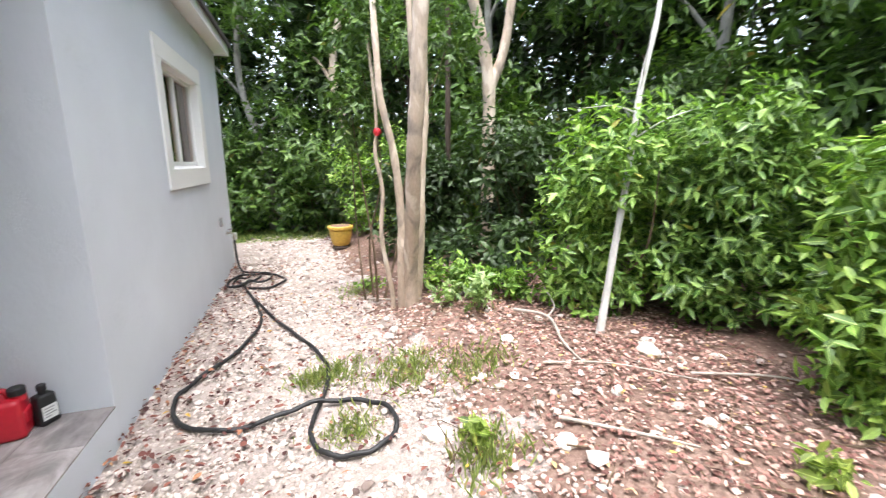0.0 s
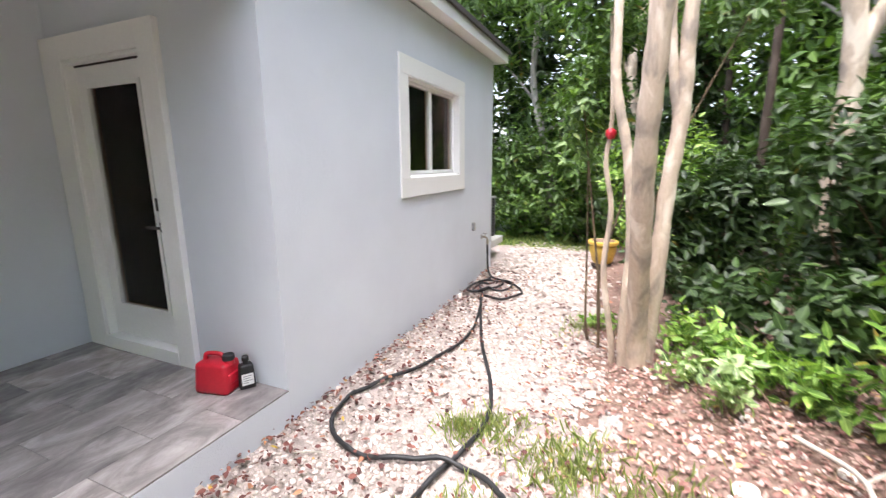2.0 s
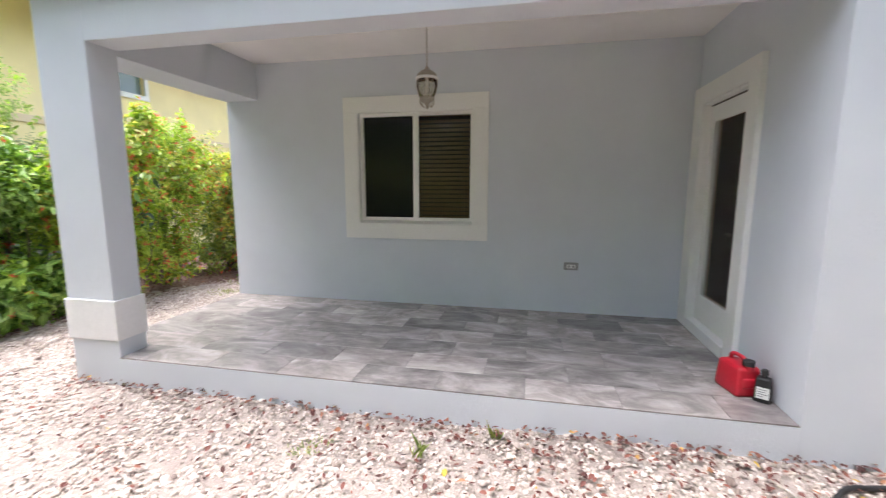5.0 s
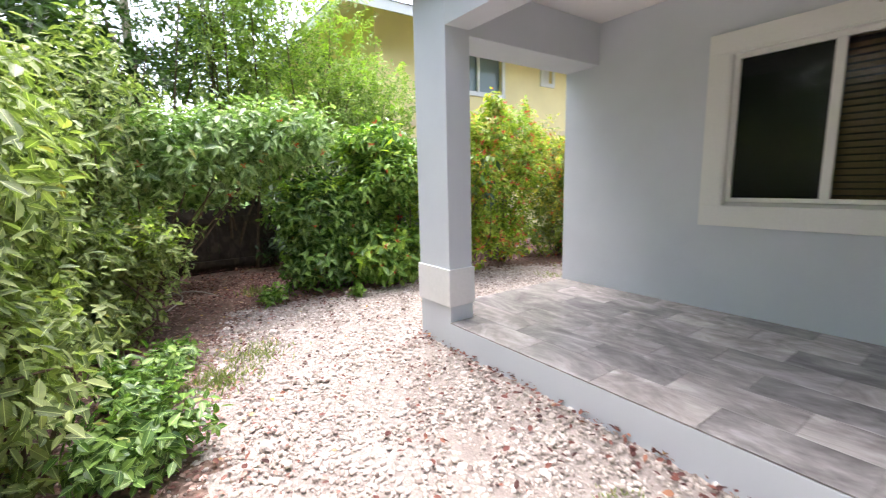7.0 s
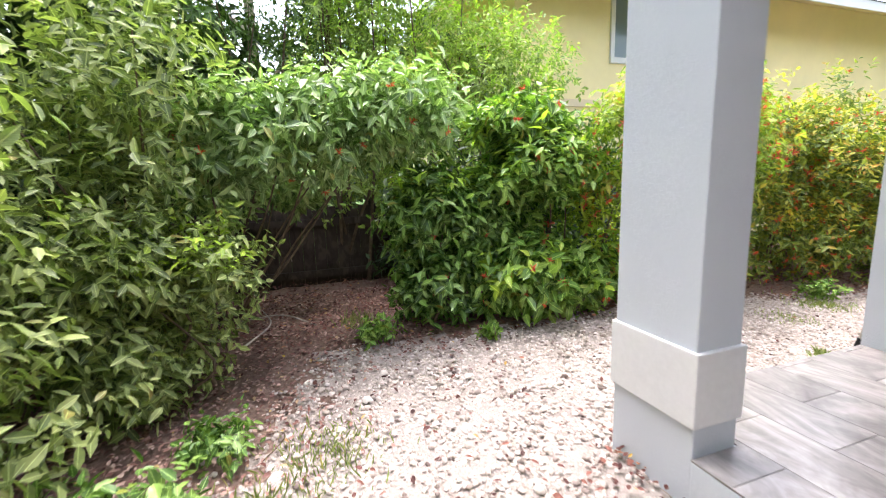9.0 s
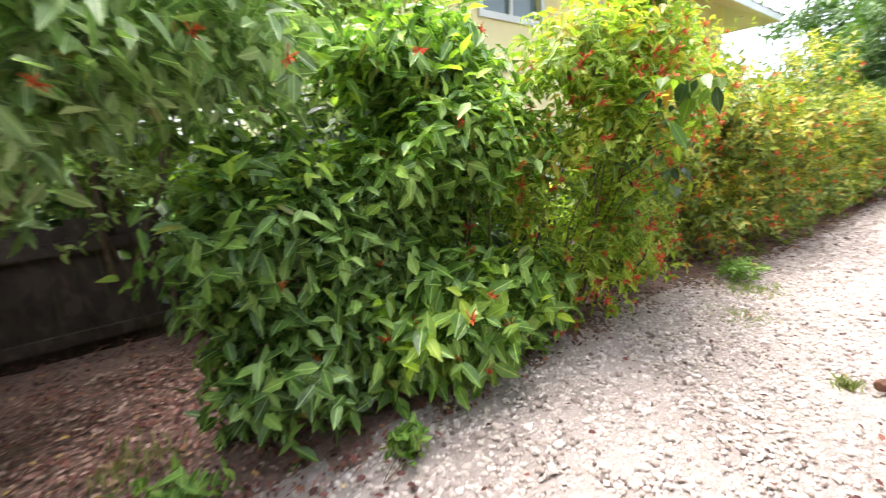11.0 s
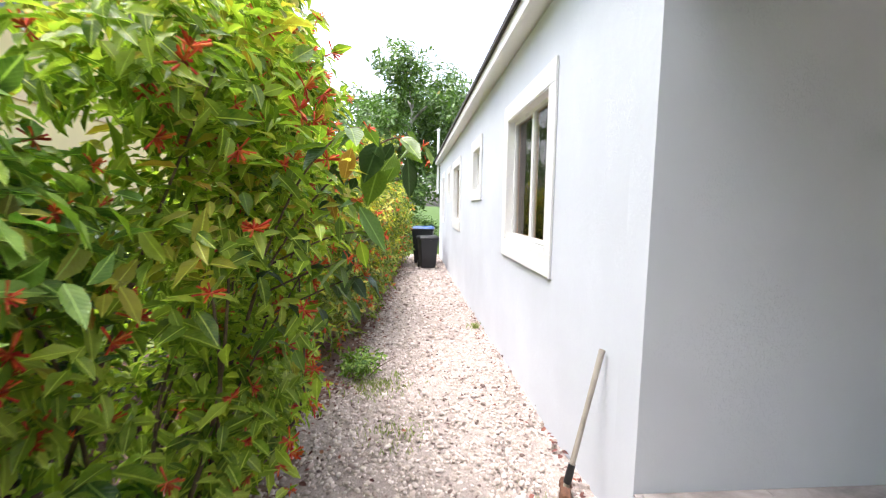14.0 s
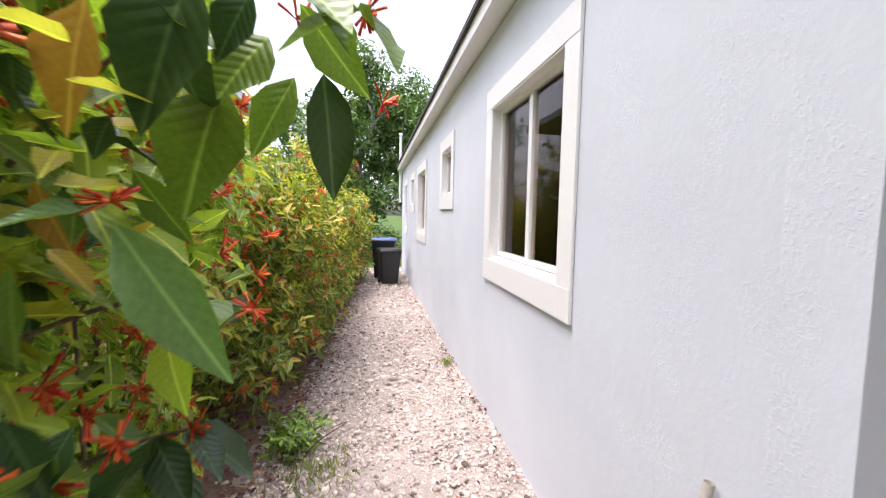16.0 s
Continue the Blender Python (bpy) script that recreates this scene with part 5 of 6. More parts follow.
def build_fuel_can():
    ob = thing("fuel_can", "red plastic fuel can with a black cap on porch tiles", "fuel can", pose(-1.42, 2.24, SLAB + 0.002, 0, 0, 12))
    bm = block(-0.12, 0.12, -0.085, 0.085, 0.0, 0.2)
    for v in bm.verts:
        if v.co.z > 0.1:
            v.co.x *= 0.9
            v.co.y *= 0.85
    part("body", bm, RED, ob, "", 0.025, True)
    part("rib", block(-0.122, 0.122, -0.05, 0.05, 0.06, 0.13), RED, ob, "", 0.012, True)
    arch = curve_through([(-0.085, 0, 0.19), (-0.07, 0, 0.235), (0.0, 0, 0.245), (0.045, 0, 0.235), (0.06, 0, 0.19)], 5)
    tubes("handle", [(arch, 0.014)], RED, ob, "", 10)
    neck = part("neck", lathe([(0.034, 0.18), (0.03, 0.215)], 16), RED, ob)
    cap = part("cap", lathe([(0.036, 0.0), (0.036, 0.03), (0.03, 0.036)], 18), RUBBER, ob, "black screw cap")
    neck.location.x = cap.location.x = 0.088
    cap.location.z = 0.212


def build_oil_bottle():
    ob = thing("oil_bottle", "black plastic oil bottle with a white label on tiles", "bottle", pose(-1.27, 2.325, SLAB + 0.002, 0, 0, 60))
    bm = block(-0.05, 0.05, -0.032, 0.032, 0.0, 0.165)
    for v in bm.verts:
        if v.co.z > 0.1:
            v.co.x *= 0.82
    part("body", bm, RUBBER, ob, "", 0.014, True)
    part("neck", lathe([(0.018, 0.16), (0.016, 0.19)], 14), RUBBER, ob)
    part("cap", lathe([(0.021, 0.186), (0.021, 0.212), (0.017, 0.217)], 16), RUBBER, ob)
    lab = part("label", block(-0.036, 0.036, -0.0345, -0.0325, 0.03, 0.105), LABEL_WHITE, ob, "white paper label with grey lines")
    for i, w in enumerate((0.05, 0.042, 0.056, 0.03)):
        part("text_bar", block(-0.028, -0.028 + w, -0.0352, -0.0344, 0.088 - i * 0.015, 0.093 - i * 0.015), GREY_PLASTIC, lab)


build_fuel_can()
build_oil_bottle()


def build_outlet(m, label):
    ob = thing("outlet", label, "outlet", m)
    part("cover", block(-0.075, 0.075, 0.002, 0.022, -0.042, 0.042), GREY_PLASTIC, ob, "", 0.006)
    part("socket_plate", block(-0.045, 0.045, 0.02, 0.03, -0.02, 0.02), LABEL_WHITE, ob, "pale socket plate", 0.004)
    for x in (-0.022, 0.022):
        part("socket", block(x - 0.012, x + 0.012, 0.029, 0.032, -0.012, 0.012), GREY_PLASTIC, ob, "", 0.002)


build_outlet(facing(-3.065, 1.262, 0.763, -90), "grey weatherproof outlet cover on the porch wall")


def build_wall_box():
    ob = thing("junction_box", "small grey junction box on the stucco wall", "junction box", facing(-1.0, 5.9, 0.82, -90))
    part("cover", block(-0.035, 0.035, 0.002, 0.03, -0.055, 0.055), GREY_PLASTIC, ob, "", 0.006)
    part("lid", block(-0.025, 0.025, 0.028, 0.038, -0.045, 0.0), METAL, ob, "", 0.004)


build_wall_box()


def build_ceiling_light():
    ob = thing("ceiling_light", "small round lit ceiling light inside the house", "lamp", Matrix.Translation((-5.9, 3.78, 2.8)))
    part("rim", lathe([(0.11, -0.03), (0.12, -0.02), (0.12, 0.0)], 20), TRIM, ob)
    k = Nodes("warm lamp glow")
    k.bsdf.inputs["Emission Color"].default_value = (1.0, 0.9, 0.7, 1)
    k.bsdf.inputs["Emission Strength"].default_value = 9.0
    part("diffuser", lathe([(0.07, -0.05), (0.1, -0.042), (0.105, -0.031)], 20), k.mat, ob)


build_ceiling_light()


def build_spigot():
    ob = thing("garden_tap", "weathered brass garden tap on the stucco wall", "tap", facing(-1.0, 6.28, 0.62, -90))
    part("flange", block(-0.03, 0.03, 0.002, 0.012, -0.03, 0.03), METAL, ob, "", 0.004)
    tubes("spout", [(curve_through([(0, 0.0, 0), (0, 0.06, 0.0), (0, 0.09, -0.02), (0, 0.095, -0.06)], 5), 0.013)], BRASS, ob, "", 10)
    wheel = part("valve_wheel", lathe([(0.03, 0.0), (0.032, 0.006), (0.03, 0.012)], 14), GREY_PLASTIC, ob)
    wheel.location = (0, 0.055, 0.045)
    tubes("stem", [(np.array([(0, 0.055, 0.0), (0, 0.055, 0.05)]), 0.006)], BRASS, ob)


build_spigot()


def build_hose():
    plan = [(-0.74, 6.11), (-0.43, 5.92), (-0.23, 5.58), (-0.46, 5.32), (-0.68, 5.4), (-0.52, 4.85), (-0.2, 3.94), (0.04, 3.4), (0.17, 2.98), (0.16, 2.65), (0.09, 2.39), (0.04, 2.14), (0.1, 1.95), (0.24, 1.86), (0.4, 1.86), (0.52, 1.96), (0.52, 2.17), (0.37, 2.35), (0.12, 2.42), (-0.13, 2.36), (-0.44, 2.3), (-0.72, 2.46), (-0.81, 2.76), (-0.73, 3.0), (-0.49, 3.49), (-0.4, 4.09), (-0.5, 4.69), (-0.72, 5.5), (-0.86, 5.82), (-0.8, 6.1)]
    line = curve_through([(x, y, 0.0) for x, y in plan], 9)
    z = ground_z(line[:, 0], line[:, 1]) + 0.034
    z += 0.03 * np.exp(-((np.arange(len(z)) - 9 * 18.3) / 7.0) ** 2) + 0.006 * np.sin(np.arange(len(z)) * 0.7)
    line[:, 2] = z
    up = curve_through([(-0.905, 6.28, 0.56), (-0.9, 6.27, 0.4), (-0.88, 6.24, 0.18), (-0.83, 6.2, 0.08), tuple(line[0])], 6)
    path = np.concatenate([up[:-1], line])
    k = np.arange(len(path))
    rad = 0.0155 * (1 + 0.09 * np.sin(k * 2.3))
    ob = thing("garden_hose", "loosely looped black garden hose on pale gravel", "hose")
    tubes("tube", [(path, rad)], RUBBER, ob, "", 9)
    tubes("coupling", [(np.array([(-0.905, 6.28, 0.575), (-0.905, 6.28, 0.55), (-0.904, 6.278, 0.515)]), np.array([0.02, 0.021, 0.017]))], BRASS, ob, "brass hose coupling", 10)
    heap = []
    for i in range(2):
        a = np.linspace(0, 2 * math.pi * 1.05, 30) + 2.3 * i
        r = (0.17 + 0.07 * i) * (1 + 0.45 * np.sin(2 * a + i) + 0.2 * np.sin(3 * a + 2 * i))
        heap.append((np.stack([-0.74 + 0.05 * i + r * np.cos(a) * 0.75, 5.75 + r * np.sin(a) * 1.4, 0.05 + 0.022 * i + 0.01 * np.sin(a * 3)], -1), 0.0145))
    tagged(tubes("hose_coil", heap, RUBBER, None, "", 8), "tangled black hose coil by the wall tap", "hose")


build_hose()


def build_sledgehammer():
    ob = thing("sledgehammer", "rusty sledgehammer with a pale wooden handle leaning on the wall", "sledgehammer", Matrix.Translation((-3.4, -3.05, -0.02)))
    foot, top = np.array([0.0, -0.02, 0.05]), np.array([0.0, 0.145, 0.83])
    d = top - foot
    line = np.array([foot + d * t for t in np.linspace(0, 1, 9)])
    tubes("handle", [(line, np.array([0.016, 0.016, 0.015, 0.0145, 0.014, 0.014, 0.0145, 0.0155, 0.0165]))], WOOD_GREY, ob, "pale weathered wooden handle", 12)
    tubes("grip_sleeve", [(np.array([foot + d * t for t in (0.05, 0.1, 0.19)]), np.array([0.021, 0.021, 0.019]))], RUBBER, ob, "black rubber sleeve", 12)
    bm = lathe([(0.026, -0.085), (0.034, -0.075), (0.035, -0.03), (0.03, -0.022), (0.03, 0.022), (0.035, 0.03), (0.034, 0.075), (0.026, 0.085)], 8)
    head = part("head", bm, RUST, ob, "rusted iron head")
    head.matrix_local = pose(0, -0.02, 0.045, 90, 0, 70)


build_sledgehammer()


def build_bin(x, y, turn, lid_mat, body_mat, label, s=1.0):
    ob = thing("wheelie_bin", label, "bin", pose(x, y, float(ground_z(x, y)) + 0.01, 0, 0, turn), "wheelie bins")
    bm = block(-0.29 * s, 0.29 * s, -0.3 * s, 0.3 * s, 0.04, 0.98 * s)
    for v in bm.verts:
        if v.co.z < 0.5:
            v.co.x *= 0.78
            v.co.y *= 0.74
    part("body", bm, body_mat, ob, "", 0.03, True)
    part("rim", block(-0.31 * s, 0.31 * s, -0.32 * s, 0.32 * s, 0.93 * s, 0.985 * s), body_mat, ob, "", 0.012)
    bm = block(-0.32 * s, 0.32 * s, -0.33 * s, 0.34 * s, 0.99 * s, 1.05 * s)
    for v in bm.verts:
        if v.co.z > 1.02 * s:
            v.co.x *= 0.85
            v.co.y *= 0.85
    part("lid", bm, lid_mat, ob, "", 0.012, True)
    tubes("handle", [(curve_through([(-0.24 * s, 0.33 * s, 0.95 * s), (-0.24 * s, 0.4 * s, 0.96 * s), (0.24 * s, 0.4 * s, 0.96 * s), (0.24 * s, 0.33 * s, 0.95 * s)], 4), 0.014)], body_mat, ob)
    for sx in (-1, 1):
        wheel = part("wheel", lathe([(0.1, -0.022), (0.115, -0.012), (0.115, 0.012), (0.1, 0.022)], 20), RUBBER, ob)
        wheel.matrix_local = pose(sx * 0.24 * s, 0.27 * s, 0.115, 0, 90, 0)
        hub = part("hub", lathe([(0.04, -0.026), (0.045, 0.0), (0.04, 0.026)], 12), GREY_PLASTIC, wheel)


build_bin(-13.7, -3.45, 100, BIN_BLACK, BIN_BLACK, "black wheelie bin on gravel by the house wall", 0.92)
build_bin(-14.9, -3.55, 84, BIN_BLUE, BIN_BLACK, "wheelie bin with a blue lid on gravel", 1.14)


def build_ac():
    zb = float(ground_z(-1.3, 7.5))
    ob = thing("air_conditioner", "dark grey outdoor air-conditioning unit on a pale pad", "air conditioner", Matrix.Translation((-1.6, 7.2, zb)))
    part("pad", block(-0.52, 0.52, -0.52, 0.52, 0.2, 0.32), CONCRETE, ob, "pale concrete pad", 0.015)
    part("pad_foot", block(-0.48, 0.3, -0.48, 0.48, -0.05, 0.2), CONCRETE, ob)
    part("core", block(-0.37, 0.37, -0.37, 0.37, 0.33, 0.97), AC_GREY, ob)
    for sx, sy in ((-1, -1), (1, -1), (1, 1), (-1, 1)):
        part("corner_post", block(sx * 0.38 - 0.03, sx * 0.38 + 0.03, sy * 0.38 - 0.03, sy * 0.38 + 0.03, 0.32, 0.985), AC_GREY, ob, "", 0.008)
    part("top_cover", block(-0.42, 0.42, -0.42, 0.42, 0.985, 1.02), GREY_PLASTIC, ob, "grey top cover", 0.012)
    for i in range(12):
        z = 0.38 + i * 0.05
        part("louvre", block(-0.392, 0.392, -0.394, -0.37, z, z + 0.014), AC_GREY, ob)
        part("louvre", block(0.37, 0.394, -0.37, 0.392, z, z + 0.014), AC_GREY, ob)


build_ac()


def build_pot():
    z = float(ground_z(0.62, 7.1))
    ob = thing("flower_pot", "yellow glazed clay pot at the edge of the gravel", "pot", pose(0.62, 7.1, z))
    part("stand", lathe([(0.14, 0.0), (0.15, 0.03), (0.12, 0.06)], 20), BARK_DARK, ob, "dark stand")
    part("body", lathe([(0.12, 0.06), (0.15, 0.1), (0.185, 0.24), (0.19, 0.3), (0.18, 0.34)], 24), POT, ob, "", smooth=True)
    part("rim", lathe([(0.2, 0.335), (0.215, 0.35), (0.215, 0.385), (0.2, 0.395)], 24), POT, ob)
    part("soil", lathe([(0.17, 0.345), (0.17, 0.397)], 20), SOIL, ob)


build_pot()


# ---- loose branches and grass ----
def build_branches():
    lab = "fallen grey-brown branch lying on leaf mould"
    for pts, r in (
        ([(1.75, 2.9, 0.06), (1.9, 2.6, 0.08), (1.78, 2.2, 0.04), (1.75, 1.9, 0.02)], 0.014),
        ([(1.9, 2.6, 0.08), (2.05, 2.75, 0.12), (2.1, 3.0, 0.2)], 0.009),
        ([(1.5, 2.0, 0.03), (1.9, 1.85, 0.03), (2.3, 1.5, 0.03)], 0.008),
        ([(1.3, 1.5, 0.03), (1.6, 1.2, 0.03), (1.75, 1.05, 0.04)], 0.012),
        ([(2.3, 1.6, 0.03), (2.7, 1.4, 0.04), (2.9, 1.2, 0.03)], 0.009),
        ([(0.7, 4.3, 0.03), (0.9, 4.0, 0.05), (1.15, 3.75, 0.05)], 0.012),
        ([(-0.75, 2.15, 0.03), (-0.6, 2.22, 0.035), (-0.5, 2.2, 0.03)], 0.006),
        ([(1.0, -4.9, 0.03), (0.8, -5.3, 0.05), (0.9, -5.8, 0.06)], 0.01),
        ([(0.4, -5.2, 0.03), (0.7, -5.4, 0.1), (1.1, -5.5, 0.05)], 0.008)):
        q = [(x, y, float(ground_z(x, y)) + z) for x, y, z in pts]
        line = curve_through(q, 5)
        ob = tubes("branch", [(line, np.linspace(r, r * 0.45, len(line)))], WOOD_GREY, None, "", 7)
        tagged(ob, lab, "branch", "fallen branches")
    rng = np.random.default_rng(31)
    paths = []
    for _ in range(420):
        x, y = rng.uniform(0.9, 3.8), rng.uniform(-5.5, 5.0)
        if x < float(gravel_edge(y)) + 0.1:
            continue
        a, ln = rng.uniform(0, 6.28), rng.uniform(0.06, 0.3)
        z = float(ground_z(x, y)) + 0.02
        p = np.array([x, y, z])
        d = np.array([math.cos(a), math.sin(a), rng.normal(0, 0.05)]) * ln
        paths.append((np.array([p, p + d * 0.5 + rng.normal(0, 0.01, 3) * np.array([1, 1, 0.2]), p + d]), rng.uniform(0.0015, 0.005)))
    tagged(tubes("twigs", paths, TWIG, None, "", 5), "thin dry twigs strewn on leaf mould", "twigs", kind="stuff")


build_branches()


def build_grass():
    rng = np.random.default_rng(41)
    xs, ys, ls = [], [], []
    for x, y, n, r, ln in ((0.26, 2.81, 260, 0.22, 0.09), (0.72, 2.54, 420, 0.26, 0.1), (1.13, 2.26, 260, 0.25, 0.09), (0.27, 2.11, 300, 0.18, 0.08), (0.05, 2.76, 200, 0.16, 0.09), (0.88, 1.49, 260, 0.2, 0.11), (0.6, 4.7, 200, 0.25, 0.08), (-0.86, 0.65, 14, 0.03, 0.12), (-0.6, 0.2, 16, 0.04, 0.14), (-0.55, -0.5, 60, 0.1, 0.05), (0.45, -3.4, 320, 0.3, 0.07), (0.75, -3.0, 300, 0.25, 0.08), (-3.3, -3.22, 60, 0.06, 0.09), (-5.1, -4.25, 320, 0.3, 0.07), (-4.2, -4.0, 160, 0.25, 0.05), (-7.2, -3.0, 40, 0.08, 0.1), (0.0, -5.2, 120, 0.2, 0.1)):
        xs.append(x + rng.normal(0, r * 0.5, n))
        ys.append(y + rng.normal(0, r * 0.5, n))
        ls.append(ln * rng.uniform(0.4, 1.2, n))
    x, y = scatter(rng, -2.2, 0.8, 8.2, 9.6, 500)
    xs.append(x), ys.append(y), ls.append(0.09 * rng.uniform(0.4, 1.2, len(x)))
    x, y = scatter(rng, -22, -17.2, -6, -2.0, 160)
    xs.append(x), ys.append(y), ls.append(0.12 * rng.uniform(0.4, 1.2, len(x)))
    x, y, L = np.concatenate(xs), np.concatenate(ys), np.concatenate(ls)
    ok = ~in_house(x, y, 0.0)
    x, y, L = x[ok], y[ok], L[ok]
    n = len(x)
    D = unit(np.stack([rng.normal(0, 0.5, n), rng.normal(0, 0.5, n), np.ones(n)], -1))
    N = unit(np.cross(D, unit(rng.normal(size=(n, 3)))))
    P = np.stack([x, y, ground_z(x, y) + 0.005], -1)
    me = leaf_mesh("grass", P, D, N, L, np.full(n, 0.006))
    tagged(finish("grass", me, GRASS), "thin yellow-green grass growing through the gravel", "grass", kind="stuff")


build_grass()


# ---- beyond the hedge ----
def build_fence():
    ob = thing("fence", "low dark weathered board fence under the shrubs", "fence", Matrix.Translation((0.8, -7.0, 0.1)))
    for i in range(22):
        b = part("board", block(-1.55 + i * 0.15, -1.404 + i * 0.15, -0.012, 0.012, -0.1, 1.0 + 0.02 * (i % 3)), BARK_DARK, ob)
    for z in (0.12, 0.8):
        part("rail", block(-1.6, 1.75, 0.014, 0.055, z, z + 0.09), BARK_DARK, ob)
    for x in (-1.3, 0.2, 1.7):
        part("post", block(x - 0.045, x + 0.045, -0.1, -0.014, -0.15, 1.1), BARK_DARK, ob, "", 0.006)


build_fence()


def build_yellow_house():
    Y, X0, X1, H = -9.2, -3.9, -18.0, 5.62
    ob = thing("neighbour_house", "two-storey yellow stucco house behind the hedge", "house", Matrix.Translation((-9, Y, 0)))
    inv = ob.matrix_world.inverted()
    kids = []

    def add(name, bm, mat, parent=None, label="", bevel=0.0):
        k = part(name, bm, mat, parent or ob, label, bevel)
        if parent is None:
            k.matrix_parent_inverse = inv
        return k

    wins = ((-6.3, -8.02, 3.95, 5.32), (-9.78, -10.24, 4.5, 5.4))
    front = wall("wall", "yellow stucco", X1, Y, X0, Y, -0.5, H, [(w[1] - X1, w[0] - X1, w[2], w[3]) for w in wins], YELLOW)
    front.parent = ob
    front.matrix_parent_inverse = inv
    del front["kind"], front["category"]
    add("wall", block(X0 - 0.2, X0, Y - 8, Y - 0.2, -0.5, H), YELLOW)
    add("wall", block(X1, X1 + 0.2, Y - 8, Y - 0.2, -0.5, H), YELLOW)
    add("wall", block(X1, X0, Y - 8.2, Y - 8, -0.5, H), YELLOW)
    add("belt_course", block(X1, X0, Y, Y + 0.04, 2.9, 3.05), PEACH)
    for a, b, lo, hi in wins:
        w = add("window", block(b - 0.1, a + 0.1, Y + 0.002, Y + 0.06, lo - 0.12, lo), TRIM)
        part("casing", block(b - 0.1, a + 0.1, Y + 0.002, Y + 0.05, hi, hi + 0.1), TRIM, w)
        part("casing", block(b - 0.1, b, Y + 0.002, Y + 0.05, lo, hi), TRIM, w)
        part("casing", block(a, a + 0.1, Y + 0.002, Y + 0.05, lo, hi), TRIM, w)
        m = (a + b) / 2
        if a - b > 1:
            part("mullion", block(m - 0.04, m + 0.04, Y - 0.08, Y - 0.02, lo, hi), TRIM, w)
        else:
            part("mullion", block(b, a, Y - 0.08, Y - 0.02, (lo + hi) / 2 - 0.03, (lo + hi) / 2 + 0.03), TRIM, w)
        part("pane", block(b, a, Y - 0.14, Y - 0.1, lo, hi), FAR_GLASS if a - b > 1 else LABEL_WHITE, w)
        for kid in w.children:
            kid.matrix_parent_inverse = Matrix()
    # the eaves slope down and out from the wall's top
    o, low = 1.3, 5.02
    x0, x1, y0, y1 = X1 - o, X0 + o, Y - 8.2 - o, Y + o
    bm = bmesh.new()
    inner = [bm.verts.new(p) for p in ((X1, Y - 8.2, H), (X0, Y - 8.2, H), (X0, Y, H), (X1, Y, H))]
    outer = [bm.verts.new(p) for p in ((x0, y0, low), (x1, y0, low), (x1, y1, low), (x0, y1, low))]
    for a in range(4):
        bm.faces.new((inner[a], inner[(a + 1) % 4], outer[(a + 1) % 4], outer[a]))
    add("soffit", bm, PEACH, None, "cream sloping soffit")
    add("fascia", block(x0, x1, y1, y1 + 0.03, low - 0.02, low + 0.18), TRIM)
    add("fascia", block(x1, x1 + 0.03, y0, y1, low - 0.02, low + 0.18), TRIM)
    add("fascia", block(x0 - 0.03, x0, y0, y1, low - 0.02, low + 0.18), TRIM)
    bm = bmesh.new()
    z = low + 0.185
    c = [bm.verts.new(p) for p in ((x0 - 0.06, y0, z), (x1 + 0.06, y0, z), (x1 + 0.06, y1 + 0.06, z), (x0 - 0.06, y1 + 0.06, z), (x0 + 5, (y0 + y1) / 2, z + 2.4), (x1 - 5, (y0 + y1) / 2, z + 2.4))]
    for q in ((0, 1, 5, 4), (1, 2, 5), (2, 3, 4, 5), (3, 0, 4)):
        bm.faces.new([c[i] for i in q])
    add("roof", bm, SHINGLE)


build_yellow_house()


def build_vent_pipe():
    ob = thing("vent_pipe", "white vent pipe on the house's far corner", "pipe", Matrix.Translation((-17.3, -2.95, 0)))
    tubes("pipe", [(np.array([(0, 0, 2.0), (0, 0, 3.0), (0, 0, 4.3)]), 0.045)], TRIM, ob, "", 10)
    part("cap", lathe([(0.06, 4.3), (0.065, 4.34), (0.05, 4.38)], 12), TRIM, ob)
    part("bracket", block(-0.06, 0.06, 0.0, 0.07, 2.2, 2.24), METAL, ob)


build_vent_pipe()


